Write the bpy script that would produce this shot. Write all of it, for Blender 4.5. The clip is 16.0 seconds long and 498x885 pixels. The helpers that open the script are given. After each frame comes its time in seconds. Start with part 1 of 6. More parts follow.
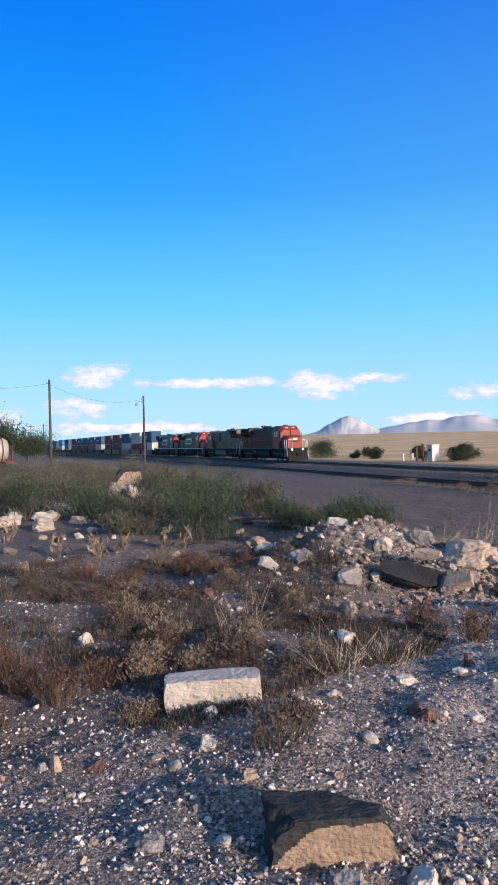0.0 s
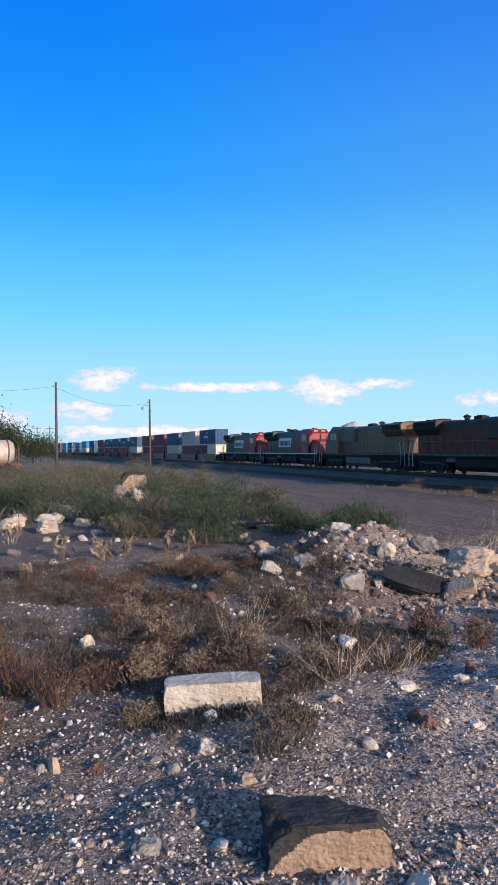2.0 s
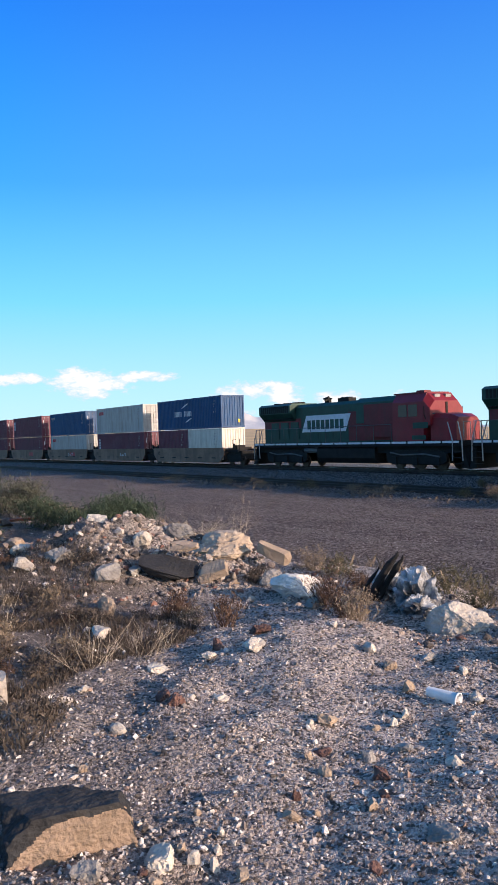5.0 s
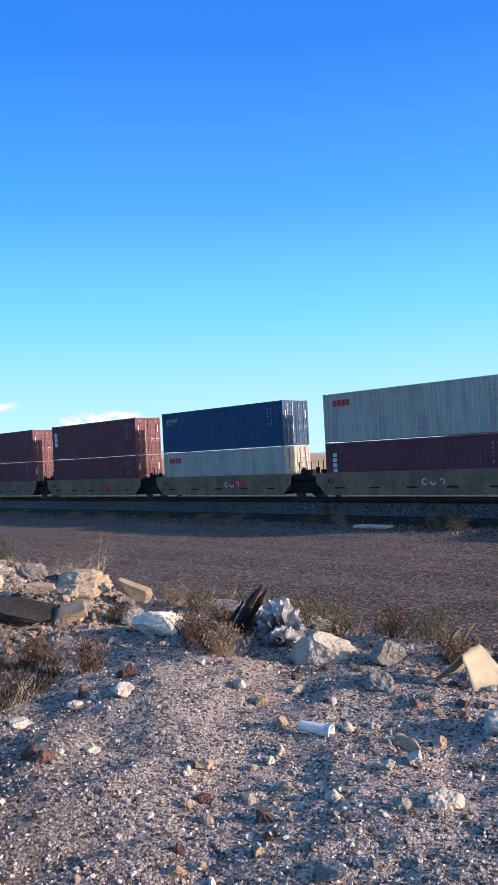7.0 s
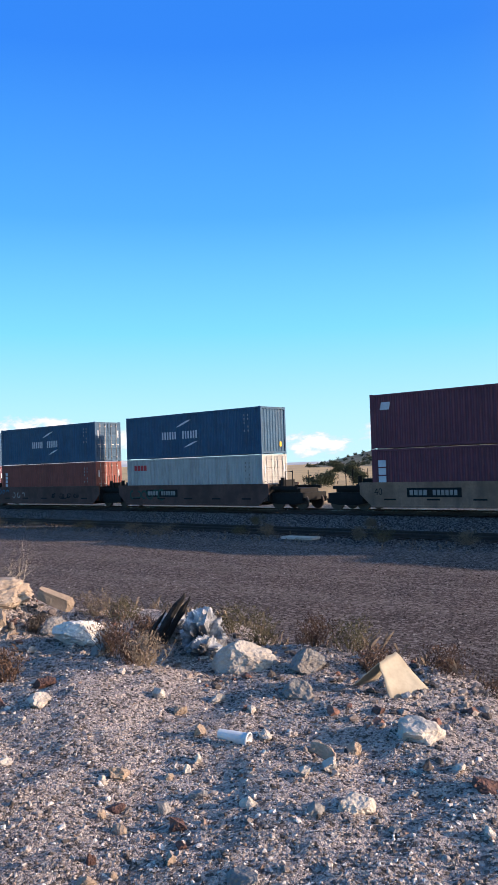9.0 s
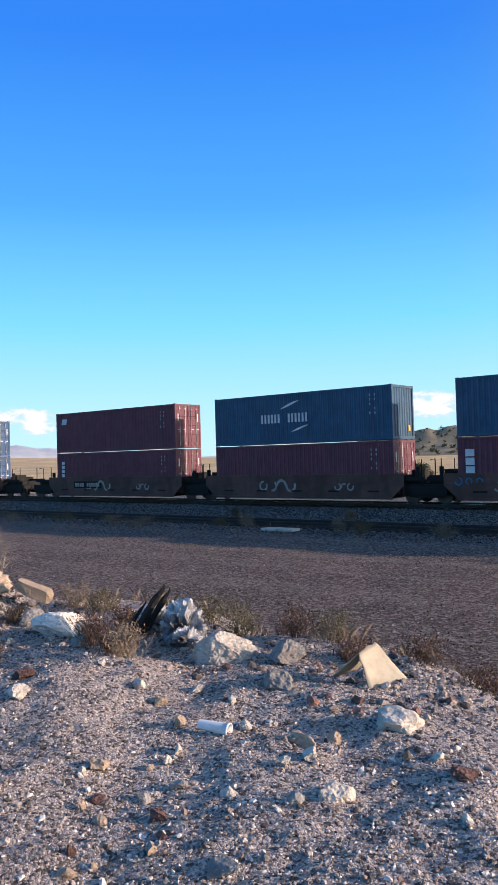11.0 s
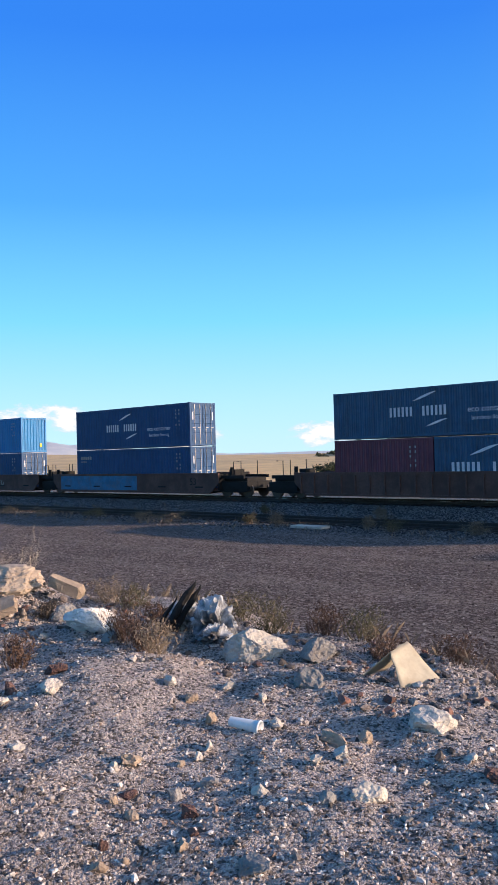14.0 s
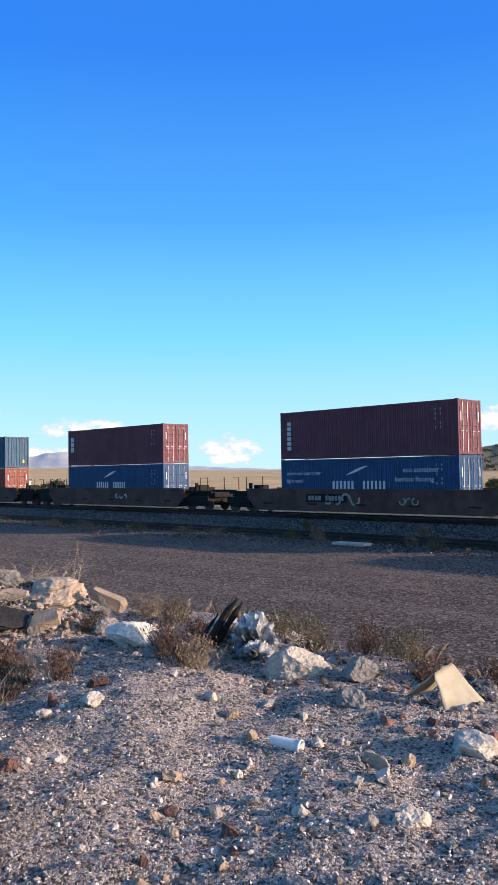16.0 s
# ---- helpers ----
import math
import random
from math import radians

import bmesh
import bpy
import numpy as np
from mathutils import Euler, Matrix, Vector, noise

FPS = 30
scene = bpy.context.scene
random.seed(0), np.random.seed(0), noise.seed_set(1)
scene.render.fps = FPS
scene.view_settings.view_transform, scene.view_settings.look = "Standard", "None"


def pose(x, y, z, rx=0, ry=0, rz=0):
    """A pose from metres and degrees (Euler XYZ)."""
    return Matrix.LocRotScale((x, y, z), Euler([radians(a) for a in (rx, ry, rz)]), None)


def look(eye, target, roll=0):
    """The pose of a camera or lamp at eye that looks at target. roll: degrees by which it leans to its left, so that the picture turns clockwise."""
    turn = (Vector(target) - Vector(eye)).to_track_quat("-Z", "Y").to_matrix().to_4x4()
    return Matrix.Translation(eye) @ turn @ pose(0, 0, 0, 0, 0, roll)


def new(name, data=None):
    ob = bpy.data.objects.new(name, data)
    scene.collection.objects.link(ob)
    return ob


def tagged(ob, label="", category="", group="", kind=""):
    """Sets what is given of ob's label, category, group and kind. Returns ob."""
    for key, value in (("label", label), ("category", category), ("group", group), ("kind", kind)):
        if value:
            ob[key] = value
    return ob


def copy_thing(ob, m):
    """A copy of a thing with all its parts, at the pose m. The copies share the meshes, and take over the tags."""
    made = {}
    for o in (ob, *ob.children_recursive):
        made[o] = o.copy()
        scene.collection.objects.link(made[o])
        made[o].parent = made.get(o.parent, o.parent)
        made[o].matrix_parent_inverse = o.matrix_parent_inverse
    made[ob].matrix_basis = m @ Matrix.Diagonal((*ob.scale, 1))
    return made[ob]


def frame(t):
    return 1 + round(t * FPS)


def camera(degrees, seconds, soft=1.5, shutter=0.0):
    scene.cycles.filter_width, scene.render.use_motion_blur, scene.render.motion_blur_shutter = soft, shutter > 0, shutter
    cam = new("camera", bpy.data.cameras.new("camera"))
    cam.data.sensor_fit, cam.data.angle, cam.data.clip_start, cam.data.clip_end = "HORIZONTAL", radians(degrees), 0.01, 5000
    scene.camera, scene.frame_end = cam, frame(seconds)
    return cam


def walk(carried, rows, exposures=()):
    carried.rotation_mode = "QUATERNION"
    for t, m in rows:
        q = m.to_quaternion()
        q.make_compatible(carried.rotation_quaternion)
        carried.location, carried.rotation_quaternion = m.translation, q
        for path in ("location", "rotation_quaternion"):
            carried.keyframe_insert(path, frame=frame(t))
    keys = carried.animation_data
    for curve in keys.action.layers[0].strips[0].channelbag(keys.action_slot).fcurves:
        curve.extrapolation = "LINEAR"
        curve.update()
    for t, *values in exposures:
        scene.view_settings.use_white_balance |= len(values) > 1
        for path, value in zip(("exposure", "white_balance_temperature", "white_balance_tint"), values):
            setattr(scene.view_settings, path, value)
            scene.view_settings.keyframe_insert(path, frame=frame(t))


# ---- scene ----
cam = camera(35.5, 16.0, 1.0)
PATH = [
    (0, (0.093, -0.721, 2.508), (-1.823, -0.148, 2.51), -1.3),
    (0.5, (0.106, -0.721, 2.514), (-1.814, -0.158, 2.524), -1.2),
    (1, (0.101, -0.705, 2.515), (-1.82, -0.151, 2.531), -0.9),
    (1.5, (0.102, -0.7, 2.514), (-1.82, -0.149, 2.53), -0.8),
    (2, (0.096, -0.701, 2.501), (-1.824, -0.142, 2.515), -0.7),
    (2.5, (0.1, -0.691, 2.5), (-1.811, -0.101, 2.506), -0.8),
    (3, (0.119, -0.686, 2.5), (-1.769, -0.027, 2.494), -1.0),
    (3.5, (0.109, -0.664, 2.484), (-1.74, 0.098, 2.468), -1.1),
    (4, (0.134, -0.601, 2.455), (-1.664, 0.274, 2.435), -1.3),
    (4.5, (0.164, -0.59, 2.461), (-1.573, 0.402, 2.439), -1.7),
    (5, (0.185, -0.596, 2.466), (-1.484, 0.505, 2.448), -1.9),
    (5.2, (0.193, -0.578, 2.453), (-1.455, 0.554, 2.438), -2.2),
    (7.3, (0.056, -0.696, 2.542), (-1.339, 0.737, 2.593), -2.8),
    (7.5, (0.066, -0.697, 2.548), (-1.316, 0.747, 2.604), -2.8),
    (8, (0.082, -0.676, 2.535), (-1.273, 0.793, 2.597), -2.3),
    (8.5, (0.098, -0.665, 2.526), (-1.228, 0.83, 2.587), -2.0),
    (9, (0.113, -0.67, 2.509), (-1.177, 0.858, 2.571), -1.8),
    (9.5, (0.113, -0.679, 2.504), (-1.144, 0.876, 2.567), -1.6),
    (12, (0.092, -0.661, 2.504), (-1.161, 0.897, 2.531), -1.7),
    (12.5, (0.088, -0.66, 2.502), (-1.176, 0.891, 2.525), -1.5),
    (13, (0.082, -0.656, 2.502), (-1.19, 0.888, 2.525), -1.4),
    (13.5, (0.088, -0.663, 2.506), (-1.196, 0.87, 2.532), -1.4),
    (14, (0.084, -0.666, 2.506), (-1.225, 0.845, 2.54), -1.5),
    (14.5, (0.071, -0.674, 2.511), (-1.272, 0.807, 2.554), -1.6),
    (15, (0.064, -0.671, 2.512), (-1.305, 0.786, 2.571), -1.5),
    (15.5, (0.071, -0.675, 2.516), (-1.31, 0.77, 2.584), -1.2),
    (16, (0.079, -0.676, 2.512), (-1.308, 0.763, 2.588), -0.9),
]
walk(cam, [(t, look(eye, target, roll)) for t, eye, target, roll in PATH], [(0, 0.95, 6150, 10), (2.5, 0.97, 6250, 10), (5, 1.15, 6500, 10), (7.5, 1.2, 6500, 10), (16, 1.15, 6550, 10)])


# ---- world, sun ----
SUN_EL, SUN_AZ = radians(14.5), radians(25)
SUN_DIR = Vector((math.cos(SUN_EL) * math.cos(SUN_AZ), math.cos(SUN_EL) * math.sin(SUN_AZ), math.sin(SUN_EL)))


def N(nt, kind, **kw):
    n = nt.nodes.new(kind)
    for k, v in kw.items():
        n.inputs[k.replace("_", " ")].default_value = v
    return n


def mth(nt, op, a, b=None, clamp=False):
    n = nt.nodes.new("ShaderNodeMath")
    n.operation, n.use_clamp = op, clamp
    for k, v in ((0, a), (1, b)):
        if v is None:
            continue
        if isinstance(v, (int, float)):
            n.inputs[k].default_value = v
        else:
            nt.links.new(v, n.inputs[k])
    return n.outputs[0]


def mixc(nt, f, a, b, blend="MIX"):
    n = nt.nodes.new("ShaderNodeMix")
    n.data_type, n.blend_type = "RGBA", blend
    for k, v in ((0, f), (6, a), (7, b)):
        if isinstance(v, (int, float)):
            n.inputs[k].default_value = v
        elif isinstance(v, tuple):
            n.inputs[k].default_value = (*v[:3], 1)
        else:
            nt.links.new(v, n.inputs[k])
    return n.outputs[2]


def ramp(nt, fac, lo, hi):
    n = nt.nodes.new("ShaderNodeMapRange")
    n.interpolation_type = "SMOOTHSTEP"
    n.inputs[1].default_value, n.inputs[2].default_value = min(lo, hi), max(lo, hi)
    if lo > hi:
        n.inputs[3].default_value, n.inputs[4].default_value = 1, 0
    nt.links.new(fac, n.inputs[0])
    return n.outputs[0]


world = bpy.data.worlds.new("sky")
scene.world = world
world.use_nodes = True
wt = world.node_tree
bg = wt.nodes["Background"]
sky = wt.nodes.new("ShaderNodeTexSky")
sky.sky_type, sky.sun_disc = "NISHITA", False
sky.sun_elevation, sky.sun_rotation = SUN_EL, math.pi / 2 - SUN_AZ
sky.altitude, sky.air_density, sky.dust_density, sky.ozone_density = 1500, 1.0, 2.0, 2.0
hs = N(wt, "ShaderNodeHueSaturation", Saturation=0.95, Value=1.0)
wt.links.new(sky.outputs[0], hs.inputs["Color"])
tc = wt.nodes.new("ShaderNodeTexCoord")
sep = wt.nodes.new("ShaderNodeSeparateXYZ")
wt.links.new(tc.outputs["Generated"], sep.inputs[0])
az = mth(wt, "MULTIPLY", mth(wt, "ARCTAN2", mth(wt, "MULTIPLY", sep.outputs[0], -1), sep.outputs[1]), 57.2958)
el = mth(wt, "MULTIPLY", mth(wt, "ARCSINE", sep.outputs[2]), 57.2958)
# cumulus low over the horizon: azimuth and elevation of each bank, its half width and half height
mask = None
for ca, ce, wa, we in ((84.4, 5.2, 2.3, 0.95), (85.6, 2.8, 2.3, 0.9), (75.7, 4.5, 7.0, 0.4), (68.3, 4.2, 3.0, 1.0), (64.5, 4.5, 2.6, 0.4), (91, 2.3, 1.8, 0.7),
                       (56.5, 3.3, 2.2, 0.7), (54.2, 3.0, 1.8, 0.9), (50, 2.3, 2.0, 1.0), (45.3, 1.6, 2.4, 1.0), (35.4, 1.5, 2.3, 0.9), (30, 2.4, 2.2, 0.7), (26.0, 3.4, 2.8, 0.9), (20, 3.0, 3.0, 1.0),
                       (82, 1.3, 8.0, 0.5), (60, 1.5, 4.0, 0.5)):
    a = mth(wt, "DIVIDE", mth(wt, "SUBTRACT", az, ca), wa)
    e = mth(wt, "DIVIDE", mth(wt, "SUBTRACT", el, ce), we)
    r = mth(wt, "SUBTRACT", 1.0, mth(wt, "ADD", mth(wt, "MULTIPLY", a, a), mth(wt, "MULTIPLY", e, e)))
    mask = r if mask is None else mth(wt, "MAXIMUM", mask, r)
mask = mth(wt, "MAXIMUM", mask, -1.5)
scl = wt.nodes.new("ShaderNodeVectorMath")
scl.operation = "MULTIPLY"
scl.inputs[1].default_value = (1, 1, 2.2)
wt.links.new(tc.outputs["Generated"], scl.inputs[0])
cn = N(wt, "ShaderNodeTexNoise", Scale=38.0, Detail=8.0, Roughness=0.62)
wt.links.new(scl.outputs[0], cn.inputs["Vector"])
dens = mth(wt, "ADD", mask, mth(wt, "MULTIPLY", mth(wt, "SUBTRACT", cn.outputs["Fac"], 0.5), 5.0))
cover = ramp(wt, dens, -0.3, 0.55)
cover = mth(wt, "MULTIPLY", cover, ramp(wt, el, 0.0, 0.8))
thick = ramp(wt, dens, 0.1, 1.3)
cloud = mixc(wt, thick, (2.7, 3.3, 4.0), (4.6, 4.2, 4.0))
cr = wt.nodes.new("ShaderNodeValToRGB")
wt.links.new(mth(wt, "DIVIDE", el, 90.0, True), cr.inputs[0])
stops = [(0.0, (2.3, 3.5, 4.0)), (0.045, (1.75, 3.25, 4.0)), (0.11, (0.8, 2.75, 4.0)), (0.2, (0.3, 1.62, 3.9)), (0.32, (0.1, 0.92, 3.6)), (1.0, (0.03, 0.5, 2.2))]
while len(cr.color_ramp.elements) < len(stops):
    cr.color_ramp.elements.new(0.5)
for e_, (pos, c) in zip(cr.color_ramp.elements, stops):
    e_.position, e_.color = pos, (*c, 1)
haze = mixc(wt, mth(wt, "MULTIPLY", ramp(wt, el, 55.0, 33.0), 0.94), hs.outputs[0], cr.outputs[0])
deep = mth(wt, "MULTIPLY", ramp(wt, az, 52.0, 88.0), ramp(wt, el, 5.0, 25.0))
haze = mixc(wt, deep, haze, mixc(wt, 1.0, haze, (0.3, 0.98, 1.08), "MULTIPLY"))
# towards the sun the sky is the pale, hazy one of a low sun
near_sun = wt.nodes.new("ShaderNodeVectorMath")
near_sun.operation = "DOT_PRODUCT"
near_sun.inputs[1].default_value = (math.cos(SUN_AZ), math.sin(SUN_AZ), 0)
wt.links.new(tc.outputs["Generated"], near_sun.inputs[0])
haze = mixc(wt, ramp(wt, near_sun.outputs["Value"], 0.0, 0.5), haze, hs.outputs[0])
base = mixc(wt, mth(wt, "MULTIPLY", cover, 0.95), haze, cloud)
wt.links.new(base, bg.inputs["Color"])
bg.inputs["Strength"].default_value = 0.12

sun = new("sun", bpy.data.lights.new("sun", "SUN"))
sun.data.energy, sun.data.angle, sun.data.color = 3.0, radians(0.8), (1.0, 0.75, 0.58)
sun.matrix_world = look((60, 20, 40), Vector((60, 20, 40)) - SUN_DIR)

# ---- materials ----


def material(name, colour, rough=0.7, metal=0.0, scale=3.0, vary=0.25, dirt=None, dirt_amount=0.0, bump=0.0, bump_scale=40.0, rand=0.0, streak=False, second=None):
    m = bpy.data.materials.new(name)
    m.use_nodes = True
    nt = m.node_tree
    b = nt.nodes["Principled BSDF"]
    b.inputs["Metallic"].default_value = metal
    b.inputs["Specular IOR Level"].default_value = 0.3
    t = nt.nodes.new("ShaderNodeTexCoord")
    vec = t.outputs["Object"]
    n1 = N(nt, "ShaderNodeTexNoise", Scale=scale, Detail=6.0, Roughness=0.65)
    nt.links.new(vec, n1.inputs["Vector"])
    n2 = N(nt, "ShaderNodeTexNoise", Scale=scale * 11, Detail=4.0)
    nt.links.new(vec, n2.inputs["Vector"])
    other = second or tuple(c * (1 - vary) for c in colour)
    col = mixc(nt, ramp(nt, n1.outputs["Fac"], 0.35, 0.65), colour, other)
    col = mixc(nt, mth(nt, "MULTIPLY", ramp(nt, n2.outputs["Fac"], 0.4, 0.7), vary), col, tuple(c * 0.55 for c in colour))
    if dirt:
        mp = nt.nodes.new("ShaderNodeMapping")
        mp.inputs["Scale"].default_value = (1.0, 1.0, 0.12) if streak else (1, 1, 1)
        nt.links.new(vec, mp.inputs[0])
        n3 = N(nt, "ShaderNodeTexNoise", Scale=2.2, Detail=8.0, Roughness=0.7)
        nt.links.new(mp.outputs[0], n3.inputs["Vector"])
        col = mixc(nt, mth(nt, "MULTIPLY", ramp(nt, n3.outputs["Fac"], 0.42, 0.7), dirt_amount), col, dirt)
    if rand:
        oi = nt.nodes.new("ShaderNodeObjectInfo")
        geo = nt.nodes.new("ShaderNodeNewGeometry")
        r = mth(nt, "FRACT", mth(nt, "ADD", oi.outputs["Random"], geo.outputs["Random Per Island"]))
        v = N(nt, "ShaderNodeHueSaturation", Saturation=1.0)
        nt.links.new(mth(nt, "ADD", 1 - rand, mth(nt, "MULTIPLY", r, 2 * rand)), v.inputs["Value"])
        nt.links.new(col, v.inputs["Color"])
        col = v.outputs[0]
    nt.links.new(col, b.inputs["Base Color"])
    rr = mth(nt, "ADD", rough - 0.08, mth(nt, "MULTIPLY", n1.outputs["Fac"], 0.16), True)
    nt.links.new(rr, b.inputs["Roughness"])
    if bump:
        n4 = N(nt, "ShaderNodeTexNoise", Scale=bump_scale, Detail=5.0)
        nt.links.new(vec, n4.inputs["Vector"])
        bp = N(nt, "ShaderNodeBump", Strength=bump, Distance=0.03)
        nt.links.new(n4.outputs["Fac"], bp.inputs["Height"])
        nt.links.new(bp.outputs[0], b.inputs["Normal"])
    return m


